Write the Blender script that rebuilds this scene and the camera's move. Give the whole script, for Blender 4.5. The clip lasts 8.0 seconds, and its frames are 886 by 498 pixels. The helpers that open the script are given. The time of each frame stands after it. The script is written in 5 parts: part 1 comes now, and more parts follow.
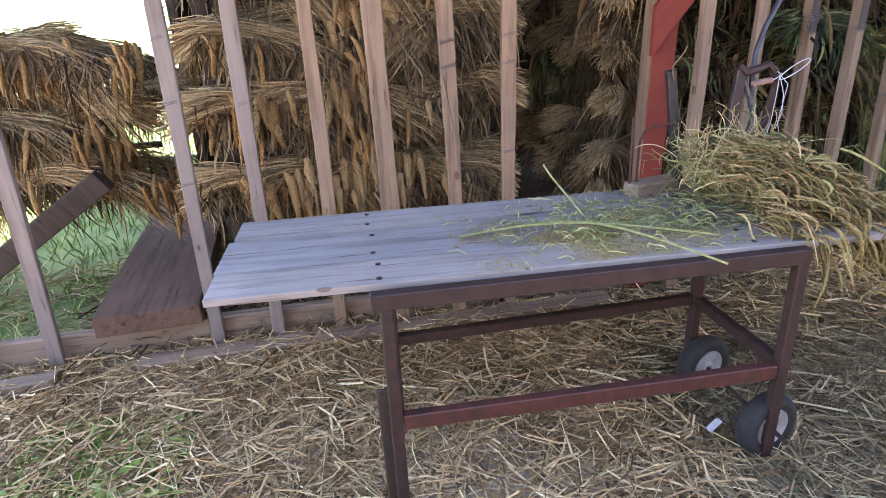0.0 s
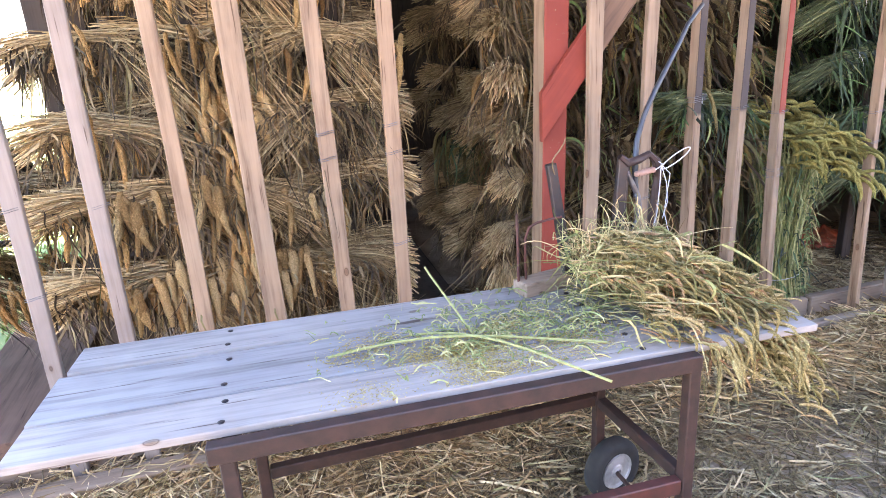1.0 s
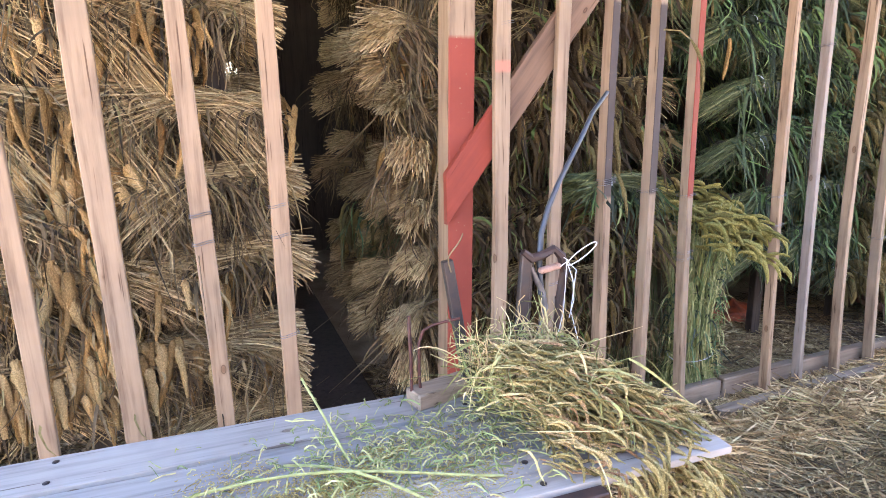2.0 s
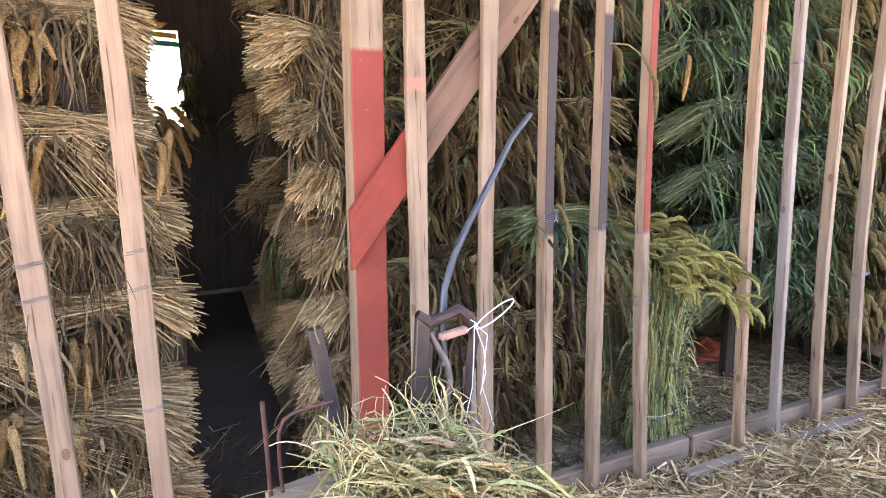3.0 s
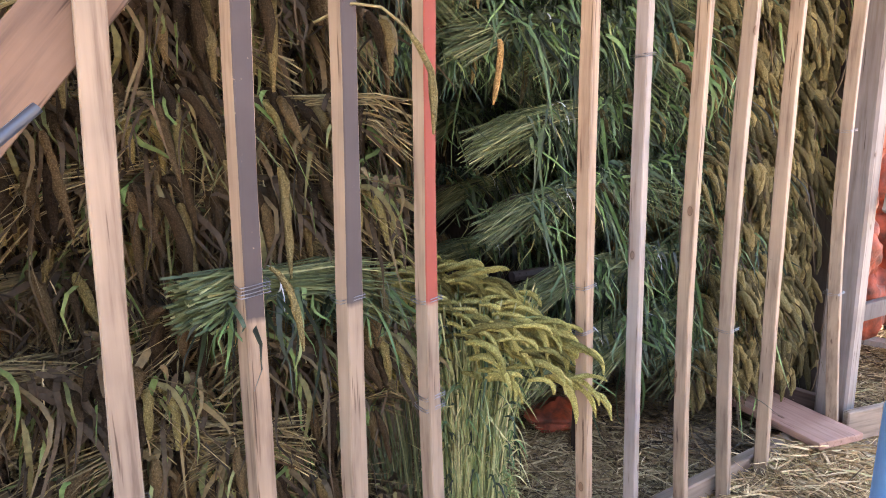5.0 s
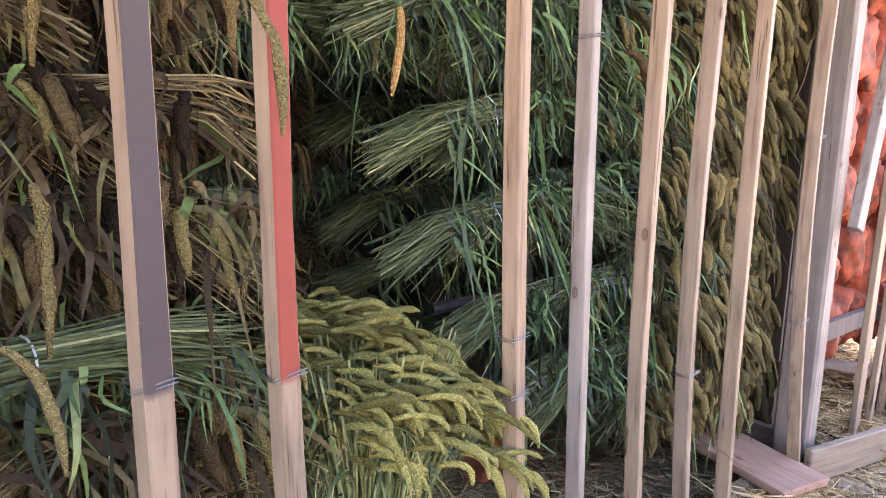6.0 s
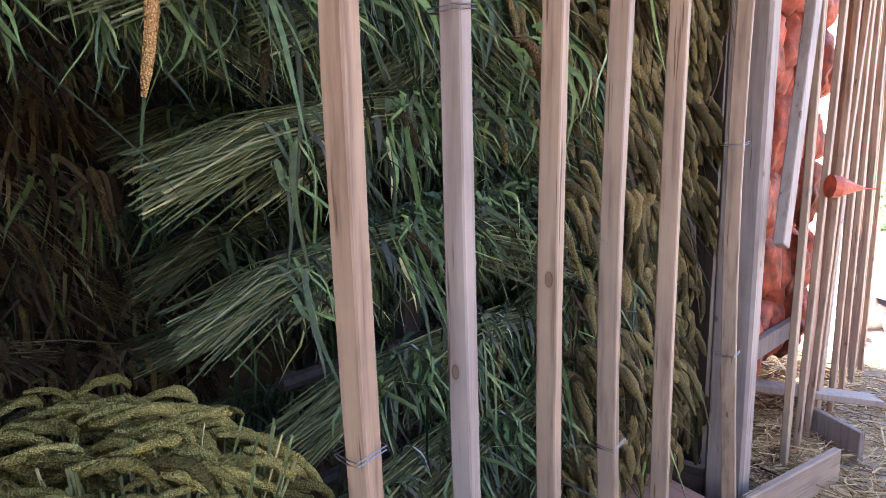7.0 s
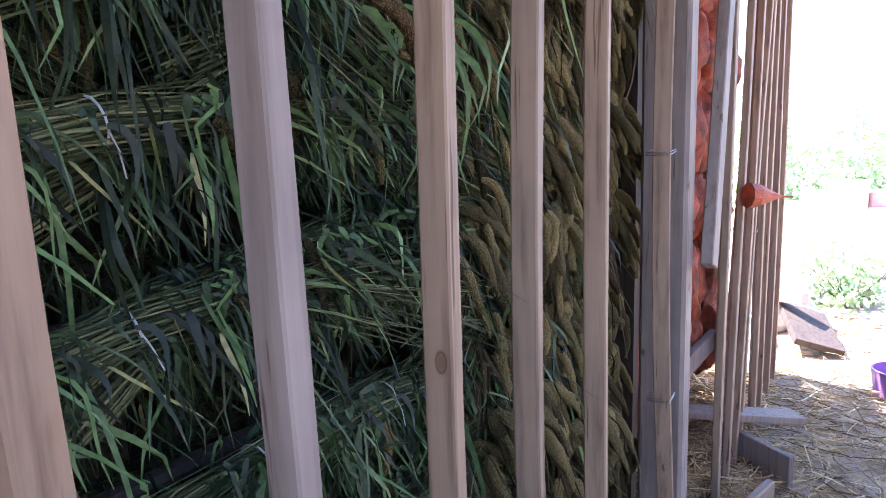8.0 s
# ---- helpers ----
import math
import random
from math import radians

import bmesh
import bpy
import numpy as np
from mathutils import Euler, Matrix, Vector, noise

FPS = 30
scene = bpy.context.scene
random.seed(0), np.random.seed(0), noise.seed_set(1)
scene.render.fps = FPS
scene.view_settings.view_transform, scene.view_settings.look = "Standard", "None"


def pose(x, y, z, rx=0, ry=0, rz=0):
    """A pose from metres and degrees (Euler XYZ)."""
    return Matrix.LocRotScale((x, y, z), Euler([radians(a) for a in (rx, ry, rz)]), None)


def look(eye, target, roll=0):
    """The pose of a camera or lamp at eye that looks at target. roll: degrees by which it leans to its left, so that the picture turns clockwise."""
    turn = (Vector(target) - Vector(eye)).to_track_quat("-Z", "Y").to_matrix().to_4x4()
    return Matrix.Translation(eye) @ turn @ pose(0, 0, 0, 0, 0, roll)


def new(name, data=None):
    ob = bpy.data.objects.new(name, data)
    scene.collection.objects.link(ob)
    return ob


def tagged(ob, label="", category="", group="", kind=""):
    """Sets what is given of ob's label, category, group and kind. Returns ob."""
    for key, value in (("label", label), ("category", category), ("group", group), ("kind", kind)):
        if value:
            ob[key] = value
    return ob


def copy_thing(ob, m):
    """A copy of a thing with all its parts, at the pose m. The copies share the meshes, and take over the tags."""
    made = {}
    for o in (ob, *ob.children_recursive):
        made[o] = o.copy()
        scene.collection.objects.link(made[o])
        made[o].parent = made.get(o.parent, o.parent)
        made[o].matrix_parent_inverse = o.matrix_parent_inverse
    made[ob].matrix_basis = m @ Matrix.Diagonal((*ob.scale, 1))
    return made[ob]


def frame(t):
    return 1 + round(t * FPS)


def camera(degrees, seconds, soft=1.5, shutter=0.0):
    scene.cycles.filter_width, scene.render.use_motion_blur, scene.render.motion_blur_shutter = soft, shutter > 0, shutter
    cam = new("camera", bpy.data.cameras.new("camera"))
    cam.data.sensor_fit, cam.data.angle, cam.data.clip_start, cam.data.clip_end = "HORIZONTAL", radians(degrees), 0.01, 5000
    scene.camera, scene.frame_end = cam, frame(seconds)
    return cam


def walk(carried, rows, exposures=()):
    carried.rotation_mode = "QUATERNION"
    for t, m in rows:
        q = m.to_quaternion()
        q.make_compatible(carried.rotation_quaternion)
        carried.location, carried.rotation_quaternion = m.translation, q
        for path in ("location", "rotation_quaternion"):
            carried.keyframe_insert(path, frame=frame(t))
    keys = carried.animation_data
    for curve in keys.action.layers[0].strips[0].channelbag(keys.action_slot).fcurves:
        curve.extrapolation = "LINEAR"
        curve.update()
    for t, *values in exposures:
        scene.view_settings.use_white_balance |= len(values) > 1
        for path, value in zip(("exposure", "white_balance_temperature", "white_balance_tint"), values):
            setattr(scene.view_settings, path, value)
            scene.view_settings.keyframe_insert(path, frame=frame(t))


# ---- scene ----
cam = camera(71.6, 8.0, soft=0.75)
PATH = [
    (0, (-0.037, 0.049, 1.349), (0.271, 1.866, 0.571), -2.9),
    (0.5, (0.085, 0.072, 1.372), (0.475, 1.895, 0.647), -4.7),
    (1, (0.2, 0.2, 1.417), (0.713, 2.035, 0.81), -3.5),
    (1.5, (0.303, 0.321, 1.481), (0.964, 2.139, 0.974), -1.7),
    (1.7, (0.325, 0.344, 1.49), (1.031, 2.151, 1.004), -1.4),
    (3, (0.756, 0.615, 1.488), (1.548, 2.41, 1.101), -1.2),
    (3.5, (0.923, 0.802, 1.466), (1.78, 2.57, 1.093), -1.1),
    (4, (1.086, 0.958, 1.471), (2.064, 2.665, 1.113), -0.5),
    (4.5, (1.366, 1.068, 1.465), (2.411, 2.737, 1.116), -0.4),
    (5, (1.594, 1.161, 1.483), (2.686, 2.798, 1.126), -0.3),
    (5.2, (1.678, 1.219, 1.479), (2.795, 2.839, 1.121), -0.2),
    (6.3, (2.094, 1.553, 1.495), (3.376, 3.048, 1.145), 0.4),
    (6.5, (2.189, 1.605, 1.487), (3.508, 3.071, 1.151), 0.0),
    (7, (2.396, 1.719, 1.503), (3.821, 3.084, 1.177), -0.7),
    (7.5, (2.603, 1.859, 1.51), (4.148, 3.089, 1.191), -1.0),
    (8, (2.778, 1.942, 1.513), (4.393, 3.083, 1.212), -1.8),
]
walk(cam, [(t, look(eye, target, roll)) for t, eye, target, roll in PATH], [(0, 3.62, 6500, 20), (0.5, 4.27, 6450, 19), (1.5, 4.62, 6600, 17), (3.5, 4.78, 6550, 16), (5, 4.80, 6850, 17), (6.5, 4.70, 6300, 18), (7.0, 4.17, 6100, 21), (7.5, 3.90, 5850, 21), (8, 3.62, 5550, 20)])

# ---- world, sun, exposure ----
world = bpy.data.worlds.new("world")
scene.world = world
world.use_nodes = True
wn = world.node_tree
sky = wn.nodes.new("ShaderNodeTexSky")
sky.sky_type = "NISHITA"
sky.sun_disc = False
SUN_UP, SUN_AZ = 58.0, 6.0
sky.sun_elevation = radians(SUN_UP)
sky.sun_rotation = radians(SUN_AZ)
wn.links.new(sky.outputs[0], wn.nodes["Background"].inputs[0])
wn.nodes["Background"].inputs[1].default_value = 0.12
sun = new("sun", bpy.data.lights.new("sun", "SUN"))
sun.data.energy = 5.0
sun.data.angle = radians(0.6)
sun.data.color = (1.0, 0.94, 0.85)
sd = Vector((math.sin(radians(SUN_AZ)) * math.cos(radians(SUN_UP)), math.cos(radians(SUN_AZ)) * math.cos(radians(SUN_UP)), math.sin(radians(SUN_UP))))
sun.matrix_world = look(sd * 30, (0, 0, 0))

# ---- materials ----


def shader(name, rough=0.7, metal=0.0):
    m = bpy.data.materials.new(name)
    m.use_nodes = True
    t = m.node_tree
    b = t.nodes["Principled BSDF"]
    b.inputs["Roughness"].default_value = rough
    b.inputs["Metallic"].default_value = metal
    return m, t, b


def node(t, kind, **values):
    n = t.nodes.new("ShaderNode" + kind)
    for key, value in values.items():
        n.inputs[key].default_value = value
    return n


def ramp(t, fac, stops):
    r = t.nodes.new("ShaderNodeValToRGB")
    e = r.color_ramp.elements
    while len(e) < len(stops):
        e.new(0.5)
    for el, (p, c) in zip(e, stops):
        el.position, el.color = p, (*c, 1)
    t.links.new(fac, r.inputs[0])
    return r.outputs[0]


def mixed(t, a, b, fac, mode="MIX"):
    n = t.nodes.new("ShaderNodeMix")
    n.data_type, n.blend_type = "RGBA", mode
    for sock, v in ((n.inputs[0], fac), (n.inputs[6], a), (n.inputs[7], b)):
        if isinstance(v, (int, float)):
            sock.default_value = v
        elif isinstance(v, tuple):
            sock.default_value = (*v, 1)
        else:
            t.links.new(v, sock)
    return n.outputs[2]


def coords(t, scale=(1, 1, 1), turn=(0, 0, 0)):
    c = t.nodes.new("ShaderNodeTexCoord")
    m = t.nodes.new("ShaderNodeMapping")
    m.inputs["Scale"].default_value = scale
    m.inputs["Rotation"].default_value = turn
    t.links.new(c.outputs["Object"], m.inputs[0])
    return m.outputs[0]


def noise_of(t, co, scale, detail=4.0, rough=0.6):
    n = node(t, "TexNoise", Scale=scale, Detail=detail, Roughness=rough)
    t.links.new(co, n.inputs["Vector"])
    return n.outputs[0]


def bumped(t, b, height, strength=0.3, depth=0.002):
    n = node(t, "Bump", Strength=strength, Distance=abs(depth))
    n.invert = depth < 0
    t.links.new(height, n.inputs["Height"])
    t.links.new(n.outputs[0], b.inputs["Normal"])


def plant_material(name, stops, rough=0.75, shine=0.25, grain=60.0, sheer=0.0):
    """Straw, leaf or seed head: every strand its own tone, mottled along its length."""
    m, t, b = shader(name, rough)
    b.inputs["Specular IOR Level"].default_value = shine
    g = t.nodes.new("ShaderNodeNewGeometry")
    c1 = ramp(t, g.outputs["Random Per Island"], stops)
    n1 = noise_of(t, coords(t), grain, 3)
    c2 = ramp(t, n1, [(0.3, (0.62, 0.60, 0.55)), (0.65, (1.08, 1.05, 1.0))])
    o = t.nodes.new("ShaderNodeObjectInfo")
    c3 = ramp(t, o.outputs["Random"], [(0.0, (0.98, 1.0, 0.98)), (1.0, (1.32, 1.27, 1.18))])
    col = mixed(t, mixed(t, c1, c2, 1.0, "MULTIPLY"), c3, 1.0, "MULTIPLY")
    t.links.new(col, b.inputs["Base Color"])
    if grain >= 150:
        vo = node(t, "TexVoronoi", Scale=300.0)
        t.links.new(coords(t), vo.inputs["Vector"])
        col = mixed(t, col, ramp(t, vo.outputs["Distance"], [(0.1, (1.22, 1.20, 1.14)), (0.6, (0.62, 0.58, 0.52))]), 0.8, "MULTIPLY")
        t.links.new(col, b.inputs["Base Color"])
        bumped(t, b, vo.outputs["Distance"], 1.0, -0.006)
    else:
        bumped(t, b, noise_of(t, coords(t), grain * 6, 2), 0.4, 0.001)
    return m


M = {}
M["straw"] = plant_material("dry_straw", [(0.0, (0.13, 0.085, 0.045)), (0.35, (0.29, 0.205, 0.11)), (0.7, (0.46, 0.345, 0.20)), (1.0, (0.66, 0.52, 0.32))])
# brighter copy of the dry straw, with stronger light put into its colour
M["lit_straw"] = plant_material("lit_dry_straw", [(0.0, (0.26, 0.18, 0.095)), (0.35, (0.52, 0.39, 0.22)), (0.7, (0.70, 0.56, 0.34)), (1.0, (0.80, 0.68, 0.46))])
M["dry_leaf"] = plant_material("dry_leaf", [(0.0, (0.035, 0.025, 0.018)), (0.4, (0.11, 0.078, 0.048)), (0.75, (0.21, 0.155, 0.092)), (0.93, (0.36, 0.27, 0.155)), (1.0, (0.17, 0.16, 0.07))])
M["dry_head"] = plant_material("dry_head", [(0.0, (0.26, 0.15, 0.065)), (0.5, (0.47, 0.29, 0.13)), (1.0, (0.60, 0.40, 0.20))], 0.9, 0.1, 150)
M["gold_head"] = plant_material("gold_head", [(0.0, (0.36, 0.23, 0.11)), (0.5, (0.58, 0.40, 0.21)), (1.0, (0.70, 0.52, 0.30))], 0.9, 0.1, 150)
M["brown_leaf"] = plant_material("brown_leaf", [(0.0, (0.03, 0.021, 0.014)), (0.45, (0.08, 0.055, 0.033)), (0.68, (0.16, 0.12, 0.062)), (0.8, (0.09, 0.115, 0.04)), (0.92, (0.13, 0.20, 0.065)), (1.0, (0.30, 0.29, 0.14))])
M["brown_head"] = plant_material("brown_head", [(0.0, (0.035, 0.024, 0.017)), (0.5, (0.11, 0.075, 0.044)), (0.8, (0.21, 0.15, 0.08)), (1.0, (0.34, 0.29, 0.12))], 0.9, 0.1, 150)
M["green_stalk"] = plant_material("green_stalk", [(0.0, (0.045, 0.062, 0.028)), (0.5, (0.09, 0.11, 0.046)), (0.85, (0.145, 0.16, 0.07)), (1.0, (0.29, 0.285, 0.14))], 0.6, 0.35)
M["brown_stalk"] = plant_material("brown_stalk", [(0.0, (0.07, 0.05, 0.03)), (0.5, (0.17, 0.13, 0.065)), (1.0, (0.34, 0.27, 0.14))])
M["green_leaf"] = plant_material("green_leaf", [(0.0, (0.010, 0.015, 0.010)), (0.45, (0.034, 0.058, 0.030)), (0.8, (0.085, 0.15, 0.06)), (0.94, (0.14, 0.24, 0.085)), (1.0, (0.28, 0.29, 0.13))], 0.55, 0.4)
M["olive_head"] = plant_material("olive_head", [(0.0, (0.08, 0.068, 0.036)), (0.5, (0.19, 0.16, 0.083)), (1.0, (0.38, 0.31, 0.15))], 0.9, 0.1, 150)
M["yellow_head"] = plant_material("yellow_head", [(0.0, (0.10, 0.09, 0.035)), (0.4, (0.35, 0.325, 0.115)), (1.0, (0.64, 0.58, 0.23))], 0.9, 0.1, 150)
M["pale_stalk"] = plant_material("pale_stalk", [(0.0, (0.10, 0.12, 0.045)), (0.35, (0.25, 0.255, 0.10)), (0.75, (0.42, 0.38, 0.19)), (1.0, (0.56, 0.44, 0.24))], 0.65, 0.3)
M["litter"] = plant_material("litter_straw", [(0.0, (0.10, 0.066, 0.038)), (0.35, (0.33, 0.235, 0.13)), (0.7, (0.55, 0.415, 0.245)), (0.95, (0.74, 0.62, 0.41)), (1.0, (0.38, 0.37, 0.16))])
# darker version of the litter, with the floor's shade put into its colour
M["dim_litter"] = plant_material("dim_litter_straw", [(0.0, (0.07, 0.055, 0.038)), (0.35, (0.18, 0.145, 0.09)), (0.75, (0.33, 0.27, 0.165)), (0.95, (0.52, 0.44, 0.29)), (1.0, (0.22, 0.24, 0.12))])
M["fresh_leaf"] = plant_material("fresh_leaf", [(0.0, (0.03, 0.06, 0.02)), (0.6, (0.08, 0.15, 0.045)), (1.0, (0.16, 0.26, 0.075))], 0.5, 0.35)
M["grass"] = plant_material("grass_blade", [(0.0, (0.10, 0.18, 0.04)), (0.6, (0.20, 0.33, 0.08)), (1.0, (0.36, 0.42, 0.15))], 0.55, 0.3)
M["twine"] = shader("white_twine", 0.7)[0]
M["twine"].node_tree.nodes["Principled BSDF"].inputs["Base Color"].default_value = (0.50, 0.50, 0.52, 1)


def wood(name, base, dark, axis=2, grain=1.0, paint=None, rough=0.7, knots=True):
    """Sawn wood with the grain along one axis of the object; paint: (colour, from z, to z) on the front."""
    m, t, b = shader(name, rough)
    b.inputs["Specular IOR Level"].default_value = 0.25
    s = [26.0, 26.0, 26.0]
    s[axis] = 1.6
    o = t.nodes.new("ShaderNodeObjectInfo")
    c = t.nodes.new("ShaderNodeTexCoord")
    add = t.nodes.new("ShaderNodeVectorMath")
    add.operation = "ADD"
    sc = t.nodes.new("ShaderNodeVectorMath")
    sc.operation = "SCALE"
    sc.inputs[0].default_value = (31.0, 17.0, 23.0)
    t.links.new(o.outputs["Random"], sc.inputs["Scale"])
    t.links.new(c.outputs["Object"], add.inputs[0])
    t.links.new(sc.outputs[0], add.inputs[1])
    mp = t.nodes.new("ShaderNodeMapping")
    mp.inputs["Scale"].default_value = s
    t.links.new(add.outputs[0], mp.inputs[0])
    g1 = noise_of(t, mp.outputs[0], 1.4 * grain, 5, 0.62)
    g2 = noise_of(t, add.outputs[0], 5.0, 3)
    col = ramp(t, g1, [(0.28, dark), (0.5, base), (0.75, tuple(min(1, v * 1.12) for v in base))])
    col = mixed(t, col, ramp(t, g2, [(0.3, (0.80, 0.78, 0.78)), (0.6, (1.05, 1.03, 1.0))]), 0.8, "MULTIPLY")
    if knots:
        kmap = t.nodes.new("ShaderNodeMapping")
        ks = [9.0, 9.0, 9.0]
        ks[axis] = 4.6
        kmap.inputs["Scale"].default_value = ks
        t.links.new(add.outputs[0], kmap.inputs[0])
        v = node(t, "TexVoronoi", Scale=1.0)
        t.links.new(kmap.outputs[0], v.inputs["Vector"])
        k = ramp(t, v.outputs["Distance"], [(0.03, (0.50, 0.38, 0.30)), (0.055, (0.62, 0.50, 0.41)), (0.068, (0.26, 0.18, 0.13)), (0.085, (0.90, 0.85, 0.80)), (0.12, (1, 1, 1))])
        col = mixed(t, col, k, 0.85, "MULTIPLY")
    cm = t.nodes.new("ShaderNodeMapping")
    cs = [75.0, 75.0, 75.0]
    cs[axis] = 3.2
    cm.inputs["Scale"].default_value = cs
    t.links.new(add.outputs[0], cm.inputs[0])
    cr = ramp(t, noise_of(t, cm.outputs[0], 1.0, 2), [(0.29, (0.30, 0.24, 0.21)), (0.35, (0.90, 0.88, 0.87)), (0.60, (1, 1, 1))])
    col = mixed(t, col, cr, 0.9, "MULTIPLY")
    c3 = ramp(t, o.outputs["Random"], [(0.0, (0.86, 0.86, 0.88)), (0.5, (1.0, 0.97, 0.95)), (1.0, (1.08, 1.0, 0.94))])
    col = mixed(t, col, c3, 1.0, "MULTIPLY")
    if paint:
        pc, z0, z1 = paint
        sep = t.nodes.new("ShaderNodeSeparateXYZ")
        t.links.new(c.outputs["Object"], sep.inputs[0])
        n = noise_of(t, mp.outputs[0], 1.0, 3)

        def edge(sock, at, up, wob):
            a = t.nodes.new("ShaderNodeMath")
            a.operation = "MULTIPLY_ADD"
            t.links.new(n, a.inputs[0])
            a.inputs[1].default_value = wob
            t.links.new(sock, a.inputs[2])
            q = t.nodes.new("ShaderNodeMath")
            q.operation = "SUBTRACT"
            q.inputs[0].default_value = q.inputs[1].default_value = at + wob * 0.5
            t.links.new(a.outputs[0], q.inputs[0 if up else 1])
            k = t.nodes.new("ShaderNodeMath")
            k.operation, k.use_clamp = "MULTIPLY_ADD", True
            t.links.new(q.outputs[0], k.inputs[0])
            k.inputs[1].default_value, k.inputs[2].default_value = 70.0, 0.5
            return k.outputs[0]

        def both(a, b2):
            q = t.nodes.new("ShaderNodeMath")
            q.operation = "MULTIPLY"
            t.links.new(a, q.inputs[0])
            t.links.new(b2, q.inputs[1])
            return q.outputs[0]
        geo = t.nodes.new("ShaderNodeNewGeometry")
        fs = t.nodes.new("ShaderNodeSeparateXYZ")
        t.links.new(geo.outputs["True Normal"], fs.inputs[0])
        front = t.nodes.new("ShaderNodeMath")
        front.operation = "LESS_THAN"
        t.links.new(fs.outputs[1], front.inputs[0])
        front.inputs[1].default_value = -0.6
        mask = both(both(edge(sep.outputs[axis], z0, True, 0.02), edge(sep.outputs[axis], z1, False, 0.02)), front.outputs[0])
        worn = ramp(t, noise_of(t, add.outputs[0], 70, 3), [(0.24, (0, 0, 0)), (0.30, (1, 1, 1))])
        mask = both(mask, worn)
        pv = mixed(t, pc, ramp(t, g2, [(0.2, (0.75, 0.75, 0.75)), (0.7, (1.1, 1.1, 1.1))]), 0.8, "MULTIPLY")
        col = mixed(t, col, pv, mask)
    t.links.new(col, b.inputs["Base Color"])
    bumped(t, b, g1, 0.35, 0.0015)
    return m


PINE, PINE_D = (0.280, 0.203, 0.142), (0.140, 0.092, 0.062)
RED, GREY = (0.212, 0.042, 0.028), (0.060, 0.044, 0.042)
M["pine"] = wood("sawn_pine", PINE, PINE_D)
M["pine_grey"] = wood("greyed_pine", (0.25, 0.212, 0.19), (0.18, 0.14, 0.115))
M["pine_paint_grey"] = wood("pine_grey_paint", PINE, PINE_D, paint=(GREY, 1.11, 1.86))
M["pine_paint_red"] = wood("pine_red_paint", PINE, PINE_D, paint=(RED, 1.08, 2.6))
M["post_red"] = wood("post_red_paint", PINE, PINE_D, paint=(RED, 0.0, 1.72), knots=False)
M["pine_mark"] = wood("pine_red_mark", PINE, PINE_D, paint=((0.42, 0.17, 0.12), 1.60, 1.635))
M["old_wood"] = wood("weathered_board", (0.27, 0.21, 0.16), (0.13, 0.10, 0.075), axis=0)
M["old_wood_y"] = wood("weathered_board_long", (0.135, 0.088, 0.066), (0.068, 0.044, 0.034), axis=1, rough=0.97)
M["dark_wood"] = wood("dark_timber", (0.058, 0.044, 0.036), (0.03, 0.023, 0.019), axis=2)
M["plank_top"] = wood("silver_grey_plank", (0.335, 0.32, 0.312), (0.20, 0.188, 0.182), axis=0, grain=0.9, rough=0.6)
M["board_pink"] = wood("reddish_board", (0.36, 0.22, 0.17), (0.24, 0.14, 0.10), axis=1)


def metal(name, base, rust, rough=0.55, metallic=0.4):
    m, t, b = shader(name, rough, metallic)
    co = coords(t)
    c = ramp(t, noise_of(t, co, 22, 5), [(0.32, rust), (0.62, base)])
    t.links.new(c, b.inputs["Base Color"])
    bumped(t, b, noise_of(t, co, 180, 3), 0.3, 0.0008)
    return m


M["frame"] = metal("brown_painted_steel", (0.050, 0.025, 0.021), (0.026, 0.016, 0.014), 0.6, 0.1)
M["rusty"] = metal("red_primer_steel", (0.095, 0.028, 0.021), (0.045, 0.02, 0.016), 0.6, 0.1)
M["black"] = metal("black_steel", (0.035, 0.032, 0.036), (0.06, 0.04, 0.035), 0.45, 0.4)
M["rim"] = metal("galvanised_rim", (0.50, 0.50, 0.52), (0.33, 0.32, 0.32), 0.45, 0.5)
M["wire"] = metal("tie_wire", (0.20, 0.19, 0.20), (0.10, 0.08, 0.07), 0.45, 0.7)
M["tyre"] = metal("black_rubber", (0.018, 0.018, 0.02), (0.03, 0.028, 0.027), 0.85, 0.0)
M["rod"] = metal("black_plastic_rod", (0.03, 0.035, 0.05), (0.045, 0.045, 0.05), 0.35, 0.0)


def plain(name, base, second, scale=8.0, rough=0.7, bump=0.3):
    m, t, b = shader(name, rough)
    co = coords(t)
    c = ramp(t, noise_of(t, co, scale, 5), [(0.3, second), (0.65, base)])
    t.links.new(c, b.inputs["Base Color"])
    bumped(t, b, noise_of(t, co, scale * 9, 3), bump, 0.004)
    return m


# dark second tone paints shadows and the dry contents into the orange
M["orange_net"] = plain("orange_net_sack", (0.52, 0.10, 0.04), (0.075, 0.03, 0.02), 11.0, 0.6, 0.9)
M["roof"] = plain("grey_roof_sheet", (0.16, 0.13, 0.12), (0.09, 0.075, 0.07), 3.0, 0.8)
M["rock"] = plain("pale_stone", (0.66, 0.60, 0.54), (0.46, 0.40, 0.35), 6.0, 0.9)
M["bloom"] = plain("leafy_shrub", (0.36, 0.46, 0.26), (0.24, 0.35, 0.16), 9.0, 0.6)
M["purple"] = plain("purple_plastic", (0.26, 0.13, 0.36), (0.17, 0.08, 0.25), 5.0, 0.4)
M["brick"] = plain("red_clay", (0.58, 0.33, 0.27), (0.46, 0.24, 0.19), 9.0, 0.85)
M["flag_y"] = plain("yellow_plastic", (0.70, 0.42, 0.04), (0.6, 0.33, 0.03), 9.0, 0.5)
